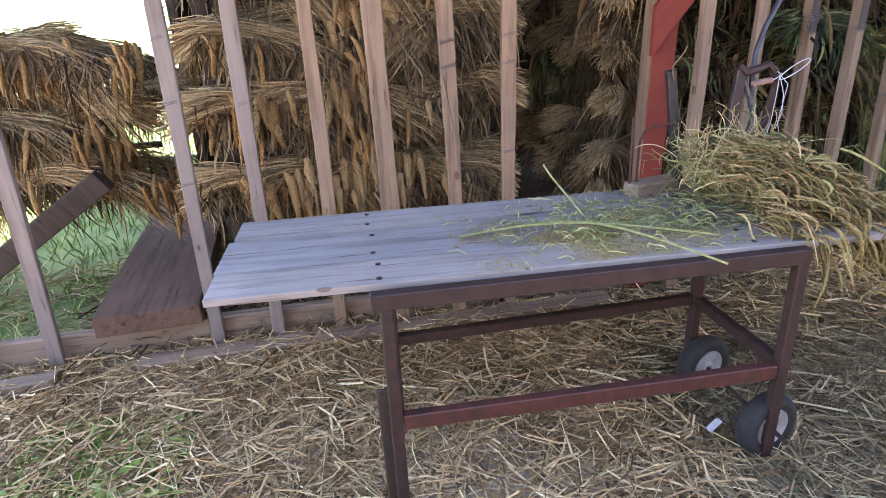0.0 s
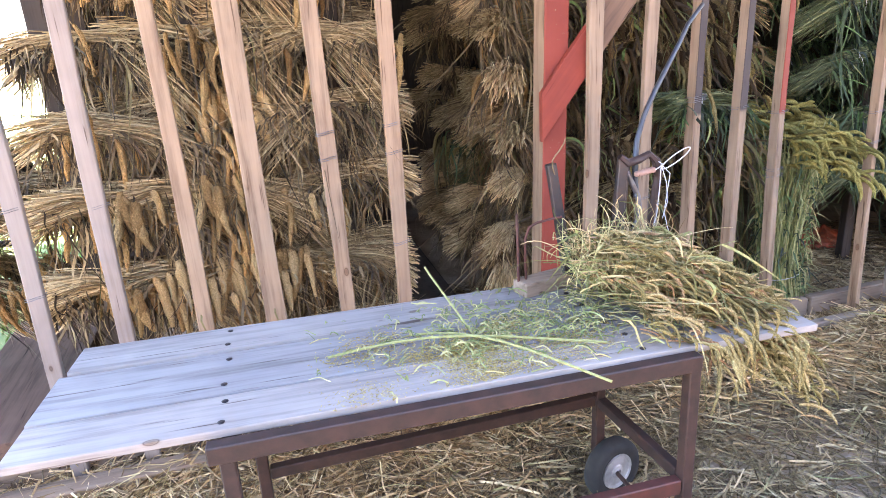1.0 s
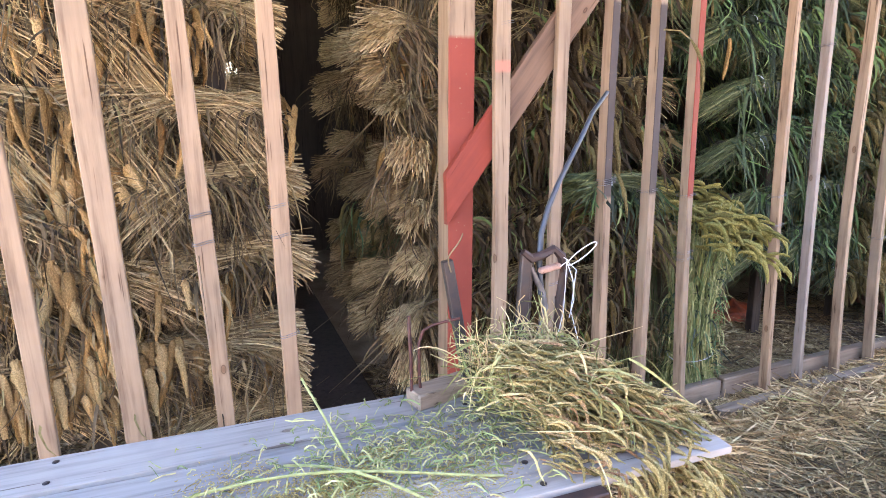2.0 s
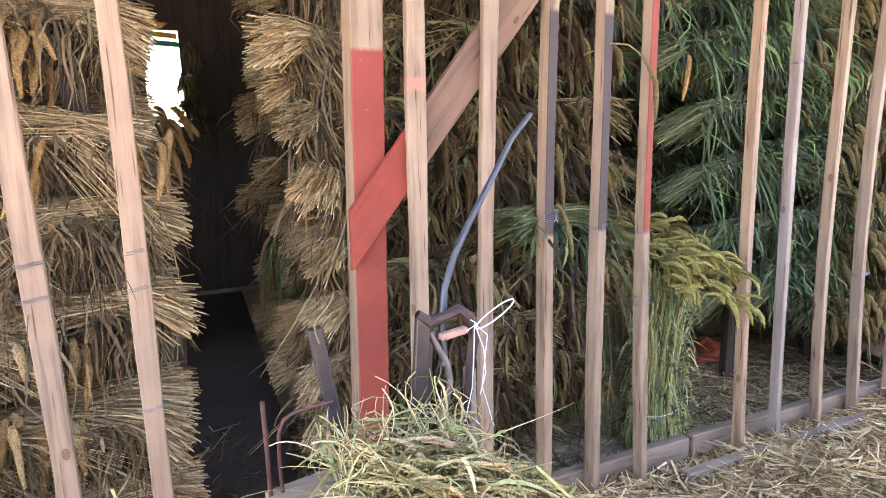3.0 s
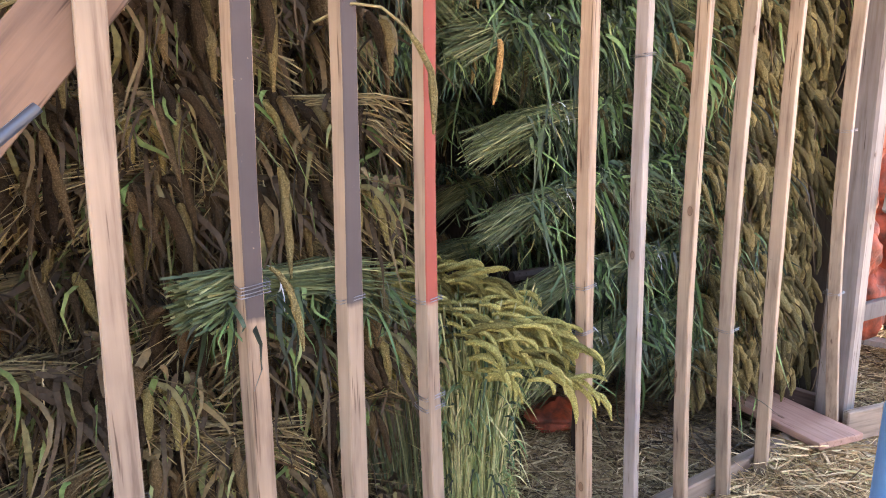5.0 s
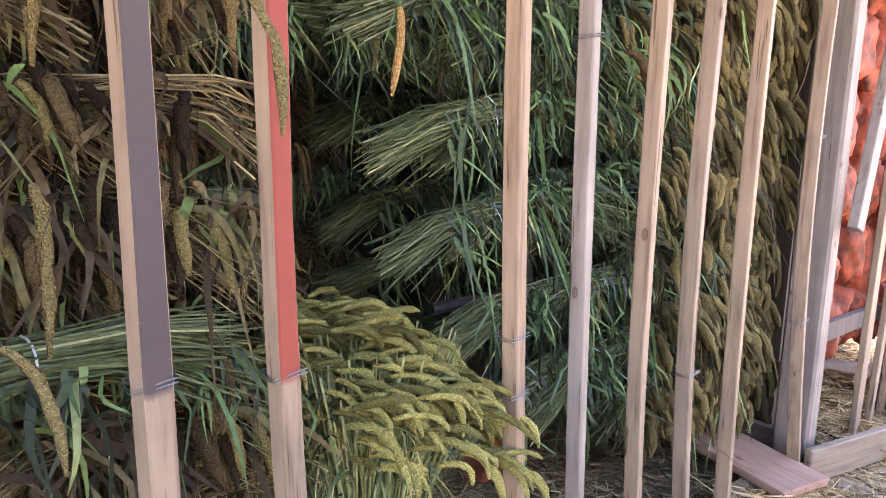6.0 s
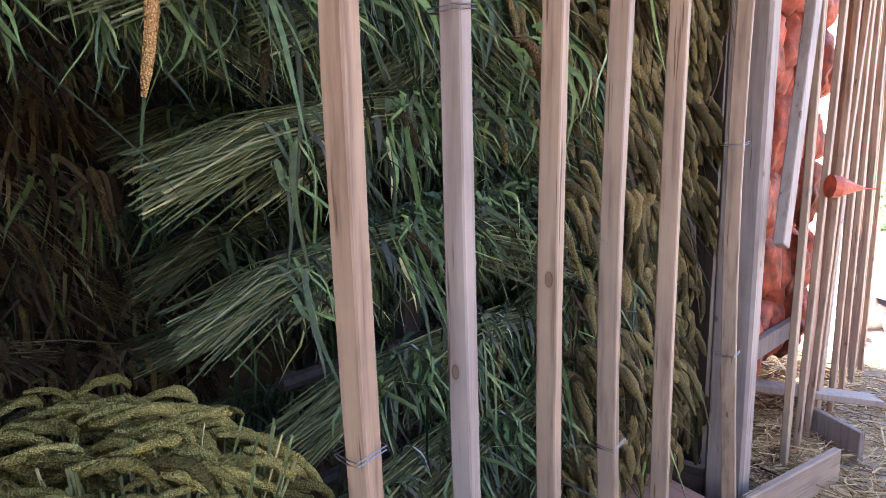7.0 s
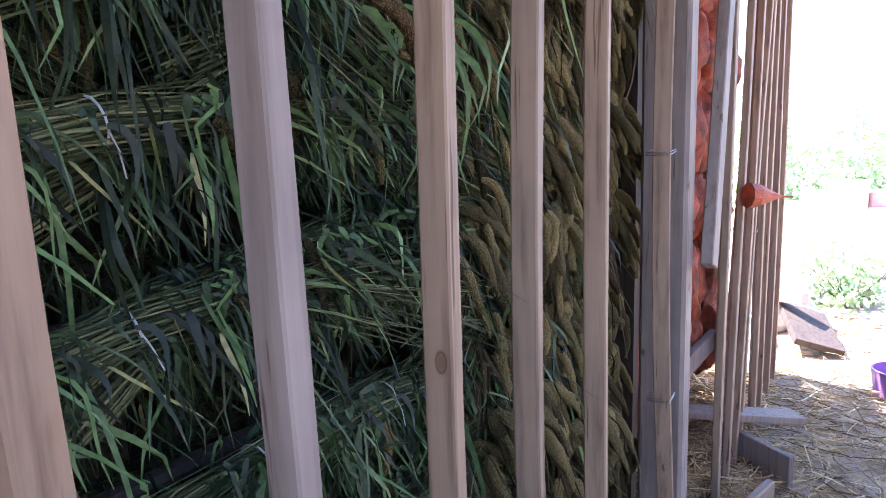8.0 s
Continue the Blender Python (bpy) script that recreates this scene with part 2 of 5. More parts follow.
M["flag_g"] = plain("green_plastic", (0.03, 0.30, 0.12), (0.02, 0.22, 0.09), 9.0, 0.5)
M["grain"] = plant_material("millet_grain", [(0.0, (0.36, 0.28, 0.11)), (0.6, (0.52, 0.44, 0.20)), (1.0, (0.62, 0.56, 0.30))], 0.8, 0.2, 200)
M["cut_green"] = plant_material("cut_green_straw", [(0.0, (0.11, 0.15, 0.06)), (0.4, (0.24, 0.28, 0.11)), (0.75, (0.40, 0.39, 0.19)), (1.0, (0.50, 0.45, 0.24))], 0.6, 0.3)

# ---- building helpers ----
RNG = np.random.default_rng(7)


def thing(name, label, category, group="", kind="", at=(0, 0, 0)):
    ob = new(name)
    ob.empty_display_size = 0.1
    ob.matrix_basis = Matrix.Translation(at)
    return tagged(ob, label, category, group, kind)


def part_mesh(name, me, material, parent=None, label="", m=None):
    if material and not me.materials:
        me.materials.append(M[material] if isinstance(material, str) else material)
    ob = new(name, me)
    if parent is not None:
        ob.parent = parent
    if m is not None:
        ob.matrix_basis = m
    if label:
        ob["label"] = label
    return ob


def part(name, bm, material, parent=None, label="", m=None):
    me = bpy.data.meshes.new(name)
    bm.to_mesh(me)
    bm.free()
    return part_mesh(name, me, material, parent, label, m)


def box(bm, size, m=None, bevel=0.0, segments=1):
    """A box about the origin of m, with its edges taken off."""
    r = bmesh.ops.create_cube(bm, size=1.0, matrix=(m or Matrix()) @ Matrix.Diagonal((*size, 1)))
    if bevel:
        edges = list({e for v in r["verts"] for e in v.link_edges})
        bmesh.ops.bevel(bm, geom=edges, offset=bevel, segments=segments, affect="EDGES", profile=0.6)
    return r


def bar(bm, a, b, w, d, bevel=0.003, up=(0, 0, 1)):
    """A square bar from a to b."""
    a, b = Vector(a), Vector(b)
    z = (b - a).normalized()
    x = Vector(up).cross(z)
    if x.length < 1e-4:
        x = Vector((1, 0, 0))
    x.normalize()
    y = z.cross(x)
    m = Matrix((x, y, z)).transposed().to_4x4()
    box(bm, (w, d, (b - a).length), Matrix.Translation((a + b) / 2) @ m, bevel)


def lathe(bm, profile, m, n=20):
    """Rings (radius, height) turned about the z axis of m."""
    rings = []
    for r, h in profile:
        rings.append([bm.verts.new(m @ Vector((r * math.cos(2 * math.pi * i / n), r * math.sin(2 * math.pi * i / n), h))) for i in range(n)])
    for a, b in zip(rings, rings[1:]):
        for i in range(n):
            bm.faces.new((a[i], a[(i + 1) % n], b[(i + 1) % n], b[i]))
    bm.faces.new(rings[0][::-1])
    bm.faces.new(rings[-1])


def strands(P, R, sides=3):
    """Tubes (sides 3 or more) or flat ribbons (sides 2) along the points P[n, k, 3] with radii R[n, k]."""
    n, k, _ = P.shape
    T = np.gradient(P, axis=1)
    T /= np.linalg.norm(T, axis=2, keepdims=True) + 1e-9
    ref = np.random.default_rng(n * 31 + k).normal(size=(n, 1, 3))
    U = np.cross(T, np.repeat(ref, k, axis=1))
    U /= np.linalg.norm(U, axis=2, keepdims=True) + 1e-9
    W = np.cross(T, U)
    base = np.arange(n)[:, None, None]
    if sides == 2:
        V = np.stack([P - U * R[..., None], P + U * R[..., None]], axis=2).reshape(-1, 3)
        j = np.arange(k - 1)[None, :]
        a = (np.arange(n)[:, None] * k + j) * 2
        F = np.stack([a, a + 1, a + 3, a + 2], axis=-1).reshape(-1, 4)
        return V, F
    ang = np.arange(sides) * 2 * math.pi / sides
    V = (P[:, :, None, :] + R[:, :, None, None] * (np.cos(ang)[None, None, :, None] * U[:, :, None, :] + np.sin(ang)[None, None, :, None] * W[:, :, None, :])).reshape(-1, 3)
    j = np.arange(k - 1)[None, :, None]
    s = np.arange(sides)[None, None, :]
    a = (base * k + j) * sides
    F = np.stack([a + s, a + (s + 1) % sides, a + sides + (s + 1) % sides, a + sides + s], axis=-1).reshape(-1, 4)
    return V, F


def strand_mesh(name, *sets):
    vs, fs, off = [], [], 0
    for V, F in sets:
        vs.append(V)
        fs.append(F + off)
        off += len(V)
    me = bpy.data.meshes.new(name)
    me.from_pydata(np.concatenate(vs).tolist(), [], np.concatenate(fs).tolist())
    if name in ("foxtail", "seed_head", "bent_rod", "string"):
        me.shade_smooth()
    return me


def fall(rng, p0, d, length, k, sag, stray=0.12, curl=0.0):
    """Curves that set out from p0 along d and bend down under their weight."""
    s = np.linspace(0, 1, k)[None, :, None]
    n = len(p0)
    L = length[:, None, None]
    wob = rng.normal(size=(n, 1, 3)) * stray * L * s * s
    P = p0[:, None, :] + d[:, None, :] * L * (s - 0.45 * s * s) + wob
    P[:, :, 2] -= (sag[:, None] * length[:, None]) * (s[:, :, 0] ** 1.7)
    if curl:
        turn = rng.uniform(2.0, 6.0, (n, 1, 1)) * s + rng.uniform(0, 6.28, (n, 1, 1))
        P += rng.normal(size=(n, 1, 3)) * (1.0, 1.0, 0.45) * curl * L * s * (np.sin(turn) - np.sin(turn[:, :1]))
    return P


def foxtail(P, r, sides=5):
    k = P.shape[1]
    s = np.linspace(0, 1, k)
    prof = np.clip(np.sin(np.pi * (0.10 + 0.86 * s)) ** 0.55, 0.15, 1)
    R = np.clip(r[:, None] * prof[None, :] * (1 + 0.10 * RNG.normal(size=P.shape[:2])), 0.001, None)
    V, F = strands(P, R, sides)
    C = np.repeat(P.reshape(-1, 3), sides, axis=0)
    return C + (V - C) * (1 + 0.16 * RNG.normal(size=(len(V), 1))), F


def sheaf(seed, L, R, stalks, leaves, heads, mats, label, leaf_len=0.26, leaf_w=0.004, head_len=0.15, head_r=0.0095, droop=0.2, fan=1.5, head_side=0.4, sag=1.0, high=-0.1, bare=0.06, thick=1.0, curl=0.10, head_out=1.0):
    """A tied sheaf that lies along x: cut butts at x = 0, heads at x = L, leaves hanging all along it."""
    rng = np.random.default_rng(seed)
    ob = thing("sheaf", label, "sheaf", "sheaves hung to dry")
    # stalks
    a = rng.uniform(0, 2 * math.pi, stalks)
    q = np.sqrt(rng.uniform(0, 1, stalks))
    dy, dz = np.cos(a) * q, np.sin(a) * q
    xs = np.array([0.0, 0.17, 0.36, 0.70, 1.0])
    spread = np.array([fan, 1.0, 0.62, 1.05, 1.7])
    drop = np.array([-0.10, -0.02, 0.0, -0.06, -0.30]) * droop / 0.2
    start = rng.uniform(-0.04, 0.06, stalks)[:, None] * L
    reach = rng.uniform(0.75, 1.05, stalks)[:, None]
    X = start * (1 - xs)[None, :] + xs[None, :] * L * reach
    jit = rng.normal(size=(stalks, 5, 2)) * 0.006
    slump = rng.uniform(0.4, 1.7, stalks)[:, None]
    P = np.stack([X, dy[:, None] * R * spread + jit[..., 0], dz[:, None] * R * 0.8 * spread + drop[None, :] * slump * L * reach + jit[..., 1]], axis=-1)
    rad = np.repeat(thick * rng.uniform(0.0011, 0.0023, stalks)[:, None], 5, 1) * np.linspace(1.1, 0.6, 5)[None, :]
    tagged(part_mesh("straw", strand_mesh("straw", strands(P, rad, 3)), mats[0], ob), kind="stuff")
    # leaves
    if leaves:
        clump = rng.integers(0, max(leaves // 9, 1), leaves)
        u = np.clip(rng.uniform(bare, 1.0, leaves)[clump] + rng.normal(0, 0.025, leaves), bare, 1.02)
        side = np.where(rng.uniform(size=leaves) < 0.7, -1, 1)
        p0 = np.stack([u * L, side * R * rng.uniform(0.2, 1.1, leaves), -0.12 * droop / 0.2 * L * np.clip(u - 0.5, 0, 1) + R * rng.uniform(-0.95, high, leaves)], axis=-1)
        d = np.stack([rng.normal(0.12, 0.40, leaves)[clump] + rng.normal(0, 0.22, leaves), side * rng.uniform(0.0, 0.40, leaves), rng.uniform(-0.6, 0.15 + 0.3 * high, leaves)], axis=-1)
        ln = leaf_len * rng.uniform(0.45, 1.35, leaves)[clump] * rng.uniform(0.6, 1.1, leaves) * np.where(rng.uniform(size=leaves) < 0.07, 1.9, 1.0)
        P = fall(rng, p0, d, ln, 7, rng.uniform(0.5, 1.05, leaves) * sag, 0.12, curl)
        w = rng.uniform(0.5, 1.5, leaves)[:, None] * leaf_w * np.array([0.6, 1.0, 1.05, 0.95, 0.8, 0.5, 0.1])[None, :]
        tagged(part_mesh("foliage", strand_mesh("foliage", strands(P, w, 2)), mats[1], ob), kind="stuff")
    # seed heads
    if heads:
        n = heads
        u = np.where(rng.uniform(size=n) < head_side, rng.uniform(0.2, 0.8, n), rng.uniform(0.8, 1.05, n))
        side = np.where(rng.uniform(size=n) < 0.75, -1, 1)
        p0 = np.stack([u * L, side * R * rng.uniform(0.1, 1.5, n), -0.2 * droop / 0.2 * L * np.clip(u - 0.5, 0, 1) * rng.uniform(0.4, 1.5, n) + R * rng.uniform(-0.7, 0.9, n)], axis=-1)
        d = np.stack([rng.uniform(-0.1, 0.8, n) * head_out, side * rng.uniform(0.0, 0.5, n) * head_out, rng.uniform(-0.5, 0.3, n)], axis=-1)
        P = fall(rng, p0, d, head_len * rng.uniform(0.75, 1.35, n), 9, rng.uniform(0.6, 1.0, n) * sag)
        tagged(part_mesh("foxtail", strand_mesh("foxtail", foxtail(P, head_r * rng.uniform(0.75, 1.25, n))), mats[2], ob), kind="stuff")
    # band
    th = np.linspace(0, 2 * math.pi, 15)
    ring = np.stack([np.full(15, 0.34 * L), np.cos(th) * R * 0.68, np.sin(th) * R * 0.56], axis=-1)[None]
    end = np.array([[[0.34 * L, -R * 0.66, 0], [0.345 * L, -R * 0.8, -0.03], [0.35 * L, -R * 0.75, -0.07]]])
    part_mesh("band", strand_mesh("band", strands(ring, np.full((1, 15), 0.0022), 4), strands(end, np.full((1, 3), 0.0016), 4)), mats[3] if len(mats) > 3 else mats[0], ob)
    return ob


def place(kinds, x, y, z, turn=0, tilt=0, scale=1.0, roll=0):
    """A copy of one sheaf of the kinds, its middle at (x, y, z)."""
    src, L = kinds[int(RNG.integers(len(kinds)))]
    m = pose(x, y, z, roll, tilt, turn) @ Matrix.Translation((-0.5 * L * scale, 0, 0))
    ob = copy_thing(src, m)
    ob.scale = (scale, scale, scale)
    return ob


# ---- ground ----
bm = bmesh.new()
GX = [-400, -60, -14, -6, *np.arange(-4, 10.01, 0.25).tolist(), 14, 22, 80, 400]
GY = [-400, -60, -14, -6, *np.arange(-3, 7.01, 0.25).tolist(), 12, 22, 80, 400]
grid = [[bm.verts.new((x, y, 0.02 * noise.noise((x * 0.9, y * 0.9, 0.3)) + 0.008 * noise.noise((x * 4, y * 4, 2.0)))) for y in GY] for x in GX]
for i in range(len(GX) - 1):
    for j in range(len(GY) - 1):
        bm.faces.new((grid[i][j], grid[i + 1][j], grid[i + 1][j + 1], grid[i][j + 1]))
for f in bm.faces:
    f.smooth = True
ground = part("ground", bm, None)
tagged(ground, "trodden brown earth, grassy outside the shed", "ground", kind="structure")
m, t, b = shader("earth_and_grass", 0.95)
co = coords(t)
e1 = ramp(t, noise_of(t, co, 3.2, 6), [(0.28, (0.16, 0.118, 0.082)), (0.6, (0.41, 0.32, 0.23))])
g1 = ramp(t, noise_of(t, co, 5.0, 6), [(0.3, (0.09, 0.15, 0.04)), (0.7, (0.24, 0.31, 0.10))])
sep = t.nodes.new("ShaderNodeSeparateXYZ")
t.links.new(co, sep.inputs[0])
wob = node(t, "Math")
wob.operation = "MULTIPLY_ADD"
t.links.new(noise_of(t, co, 1.2, 4), wob.inputs[0])
wob.inputs[1].default_value = 0.8
t.links.new(sep.outputs[0], wob.inputs[2])
lt = node(t, "Math")
lt.operation = "LESS_THAN"
t.links.new(wob.outputs[0], lt.inputs[0])
lt.inputs[1].default_value = -0.75
yy = node(t, "Math")
yy.operation = "GREATER_THAN"
t.links.new(sep.outputs[1], yy.inputs[0])
yy.inputs[1].default_value = 2.5
mu = node(t, "Math")
mu.operation = "MULTIPLY"
t.links.new(lt.outputs[0], mu.inputs[0])
t.links.new(yy.outputs[0], mu.inputs[1])
t.links.new(mixed(t, e1, g1, mu.outputs[0]), b.inputs["Base Color"])
bumped(t, b, noise_of(t, co, 40, 5), 0.7, 0.01)
ground.data.materials.append(m)

# ---- shed: roof, back wall ----
bm = bmesh.new()
box(bm, (8.45, 2.5, 0.05), pose(2.475, 2.05, 2.86, 4, 0, 0), 0.004)
box(bm, (8.45, 4.6, 0.05), pose(2.475, 5.55, 2.80, -4, 0, 0), 0.004)
roof = tagged(part("ceiling", bm, "roof"), "dark underside of the shed's sheet roof", "roof", kind="structure")
bm = bmesh.new()
box(bm, (1.55, 0.06, 3.0), pose(-0.125, 6.8, 1.5))
box(bm, (6.95, 0.06, 3.0), pose(4.425, 6.8, 1.5))
box(bm, (0.30, 0.06, 1.55), pose(0.80, 6.8, 0.775))
box(bm, (0.30, 0.06, 0.62), pose(0.80, 6.8, 2.69))
# two side walls added to keep stray light out of the passage
box(bm, (0.06, 2.4, 3.0), pose(-0.93, 5.58, 1.5))
box(bm, (0.06, 4.1, 2.7), pose(5.03, 4.70, 1.35))
tagged(part("wall_north", bm, "dark_wood"), "dark board wall at the back, with side walls added to block light", "wall", kind="structure")

# unseen wall added behind the camera, dark so that little light comes from the front
bm = bmesh.new()
box(bm, (12.0, 0.2, 2.9), pose(2.5, -1.9, 1.45), 0.01)
tagged(part("wall_south", bm, plain("fill_block_boards", (0.105, 0.095, 0.09), (0.07, 0.062, 0.058), 3.0, 0.9)), "unseen dark wall added opposite the racks to cut front light", "wall", kind="structure")

# ---- fence ----
fence = thing("fence", "fence of sawn pine battens tied with wire before the drying racks", "fence", at=(0, 2.4, 0))
FY = 2.4
BATTENS = [  # x at the foot, x at 1.9 m, width, surface, front y, bow
    (-1.50, -1.47, 0.055, "pine_grey", 0, 0), (-1.235, -1.14, 0.055, "pine_grey", 0, 0),
    (-0.597, -0.583, 0.053, "pine_grey", 0, 0), (-0.363, -0.325, 0.053, "pine_grey", 0, 0), (-0.094, -0.090, 0.052, "pine", 0, 0),
    (0.155, 0.152, 0.075, "pine", 0, 0), (0.422, 0.410, 0.057, "pine", 0, 0), (0.662, 0.650, 0.054, "pine", 0, 0),
    (1.418, 1.468, 0.058, "pine_mark", -0.03, 0), (1.682, 1.708, 0.050, "pine", -0.03, 0), (1.945, 1.962, 0.050, "pine_paint_grey", 0, 0), (2.190, 2.182, 0.050, "pine_paint_grey", 0, -0.012),
    (2.430, 2.390, 0.046, "pine_paint_red", 0, -0.02), (2.995, 2.942, 0.045, "pine", 0, -0.022), (3.230, 3.175, 0.044, "pine_grey", 0, -0.03), (3.525, 3.458, 0.047, "pine", 0, -0.035),
    (3.80, 3.732, 0.050, "pine", 0, -0.045), (4.085, 4.045, 0.052, "pine", 0, -0.045), (4.71, 4.56, 0.052, "pine", 0, -0.09),
    (5.39, 5.37, 0.05, "pine", 0, 0), (5.60, 5.72, 0.05, "pine", 0, 0), (5.78, 6.0, 0.05, "pine", 0, 0), (5.86, 6.20, 0.045, "pine", 0, 0), (6.26, 6.36, 0.055, "pine", 0, 0), (6.55, 6.52, 0.05, "pine", 0, 0), (6.82, 6.80, 0.055, "pine", 0, 0), (5.50, 5.50, 0.05, "pine", 0.03, 0), (6.0, 6.06, 0.05, "pine", 0.03, 0), (6.42, 6.44, 0.05, "pine_grey", 0.03, 0), (6.68, 6.60, 0.05, "pine", 0.03, 0), (6.95, 6.90, 0.05, "pine_grey", 0.03, 0), (6.12, 6.28, 0.045, "pine_grey", 0.03, 0), (7.0, 7.02, 0.05, "pine", 0.03, 0), (7.1, 7.06, 0.05, "pine", 0, 0),
]


def batten(x0, x1, w, surf, y=0.0, bow=0.0, th=0.028, h=2.75, yaw=0.0):
    """An upright batten, a little bowed and uneven in width."""
    bm = bmesh.new()
    rings = []
    k = 13
    ph = RNG.uniform(0, 6, 4)
    wav = 0.0065 if surf != "pine_mark" else 0.010
    for i in range(k):
        z = 0.02 + (h - 0.02) * i / (k - 1)
        cx = x0 + (x1 - x0) * z / 1.9 + bow * math.sin(min(z, 2.2) * math.pi / 2.2) + wav * math.sin(z * 2.3 + ph[0])
        hw = w / 2 * (1 + 0.06 * math.sin(z * 4.1 + ph[1]) + 0.04 * math.sin(z * 11 + ph[2]))
        cy = y + 0.004 * math.sin(z * 1.9 + ph[3])
        c = 0.003
        pts = [(cx - hw + c, cy), (cx + hw - c, cy), (cx + hw, cy + c), (cx + hw, cy + th - c), (cx + hw - c, cy + th), (cx - hw + c, cy + th), (cx - hw, cy + th - c), (cx - hw, cy + c)]
        cc, ss, my = math.cos(yaw), math.sin(yaw), cy + th / 2
        pts = [(cx + (px - cx) * cc - (py - my) * ss, my + (px - cx) * ss + (py - my) * cc) for px, py in pts]
        rings.append([bm.verts.new((px, py, z)) for px, py in pts])
    for a, b2 in zip(rings, rings[1:]):
        for i in range(8):
            bm.faces.new((a[i], a[(i + 1) % 8], b2[(i + 1) % 8], b2[i]))
    bm.faces.new(rings[0][::-1])
    bm.faces.new(rings[-1])
    return part("batten", bm, surf, fence)


def wire_tie(parent, x, z, w, turns=2, y=0.0, deep=0.028):
    sets = []
    for i in range(turns):
        th = np.linspace(0, 2 * math.pi, 17)
        c, s = np.cos(th), np.sin(th)
        q = np.maximum(np.abs(c) / (w / 2 + 0.002), np.abs(s) / (deep / 2 + 0.003))
        ring = np.stack([x + c / q, y + deep / 2 + s / q, z + 0.007 * i + 0.005 * c], axis=-1)[None]
        sets.append(strands(ring, np.full((1, 17), 0.0013), 4))
    part_mesh("wire_tie", strand_mesh("wire_tie", *sets), "wire", parent)


TIES = {2: (1.24, 1.02, 0.72), 3: (1.0,), 6: (1.17, 1.08), 7: (1.18, 1.08, 0.735), 8: (1.76,), 9: (0.79,), 10: (1.18, 1.165), 11: (1.12,), 12: (1.085, 0.83, 0.80), 13: (1.04, 0.90), 14: (1.72,), 16: (0.76,), 18: (0.78, 1.5), 19: (1.3,), 22: (1.1,)}
for i, (x0, x1, w, surf, fy, bow) in enumerate(BATTENS):
    square, turned = (w * 0.92, radians(14)) if 10 <= i <= 18 else (0.028, 0.0)
    ob = batten(x0, x1, w * 0.9 if turned else w, surf, fy, bow, square, yaw=turned)
    for z in TIES.get(i, ()):
        wire_tie(ob, x0 + (x1 - x0) * z / 1.9 + bow * math.sin(z * math.pi / 2.2), z, w + (0.012 if turned else 0.004), 2, fy, square + (0.010 if turned else 0.0))
# posts and brace
bm = bmesh.new()
bar(bm, (1.288, 0.082, 0.0), (1.352, 0.082, 2.8), 0.102, 0.10, 0.004, (0, 1, 0))
part("post", bm, "post_red", fence, "square pine post painted red below")
bm = bmesh.new()
bar(bm, (4.88, 0.100, 0.0), (4.825, 0.100, 2.8), 0.10, 0.15, 0.012, (0, 1, 0))
part("post", bm, "pine_grey", fence)
bm = bmesh.new()
bar(bm, (7.2, 0.10, 0.0), (7.18, 0.10, 2.8), 0.12, 0.12, 0.008, (0, 1, 0))
part("post", bm, "pine_grey", fence)
bm = bmesh.new()
bar(bm, (4.93, -0.02, 1.12), (5.30, 0.02, 2.2), 0.09, 0.04, 0.004, (0, 1, 0))
part("brace", bm, "pine_grey", fence)
# diagonal brace: red as far as the next batten, bare and stained beyond


def brace_piece(x0, x1, y, th, up=1.25, zt=1.25, zb=1.062, xs=1.243):
    """A slanting board between two upright cuts."""
    bm = bmesh.new()
    pts = [(x0, zb + up * (x0 - xs)), (x1, zb + up * (x1 - xs)), (x1, zt + up * (x1 - xs)), (x0, zt + up * (x0 - xs))]
    f = [bm.verts.new((x, y, z)) for x, z in pts]
    k = [bm.verts.new((x, y + th, z)) for x, z in pts]
    bm.faces.new(f)
    bm.faces.new(k[::-1])
    for i in range(4):
        bm.faces.new((f[i], k[i], k[(i + 1) % 4], f[(i + 1) % 4]))
    bmesh.ops.recalc_face_normals(bm, faces=bm.faces)
    bmesh.ops.bevel(bm, geom=bm.edges[:], offset=0.002, segments=1, affect="EDGES")
    return bm


SLANT = Matrix.Rotation(-math.atan(1.25), 4, "Y")
for x0, x1, surf, label in ((1.243, 1.432, wood("brace_red_paint", RED, (0.19, 0.038, 0.028), axis=0, knots=False), "red-painted end of the brace"),
                            (1.4325, 2.5, wood("brace_bare", (0.165, 0.102, 0.068), (0.075, 0.048, 0.037), axis=0, grain=0.5), "bare stained board")):
    bm = brace_piece(x0, x1, 0.0, 0.028)
    bm.transform(SLANT.inverted())
    part("brace", bm, surf, fence, label, SLANT)
# ground sills, front and back of the battens
for (x0, x1, y, z, w, h, r) in ((-1.65, 0.62, 0.075, 0.065, 0.05, 0.13, 0.0), (0.64, 2.75, 0.085, 0.06, 0.05, 0.12, 0.4), (2.77, 4.58, 0.09, 0.06, 0.05, 0.12, -0.5),
                              (-0.9, 1.1, -0.06, 0.025, 0.09, 0.05, 0.8), (2.6, 4.5, -0.045, 0.03, 0.05, 0.06, 0.6), (4.72, 5.42, -0.10, 0.10, 0.035, 0.16, -14.0)):
    bm = bmesh.new()
    box(bm, (x1 - x0, w, h), Matrix(), 0.006)
    part("sill", bm, "old_wood", fence, "weathered grey ground board", pose((x0 + x1) / 2, y, z, 0, 0, r))
bm = bmesh.new()
box(bm, (0.40, 0.03, 0.16), Matrix(), 0.004)
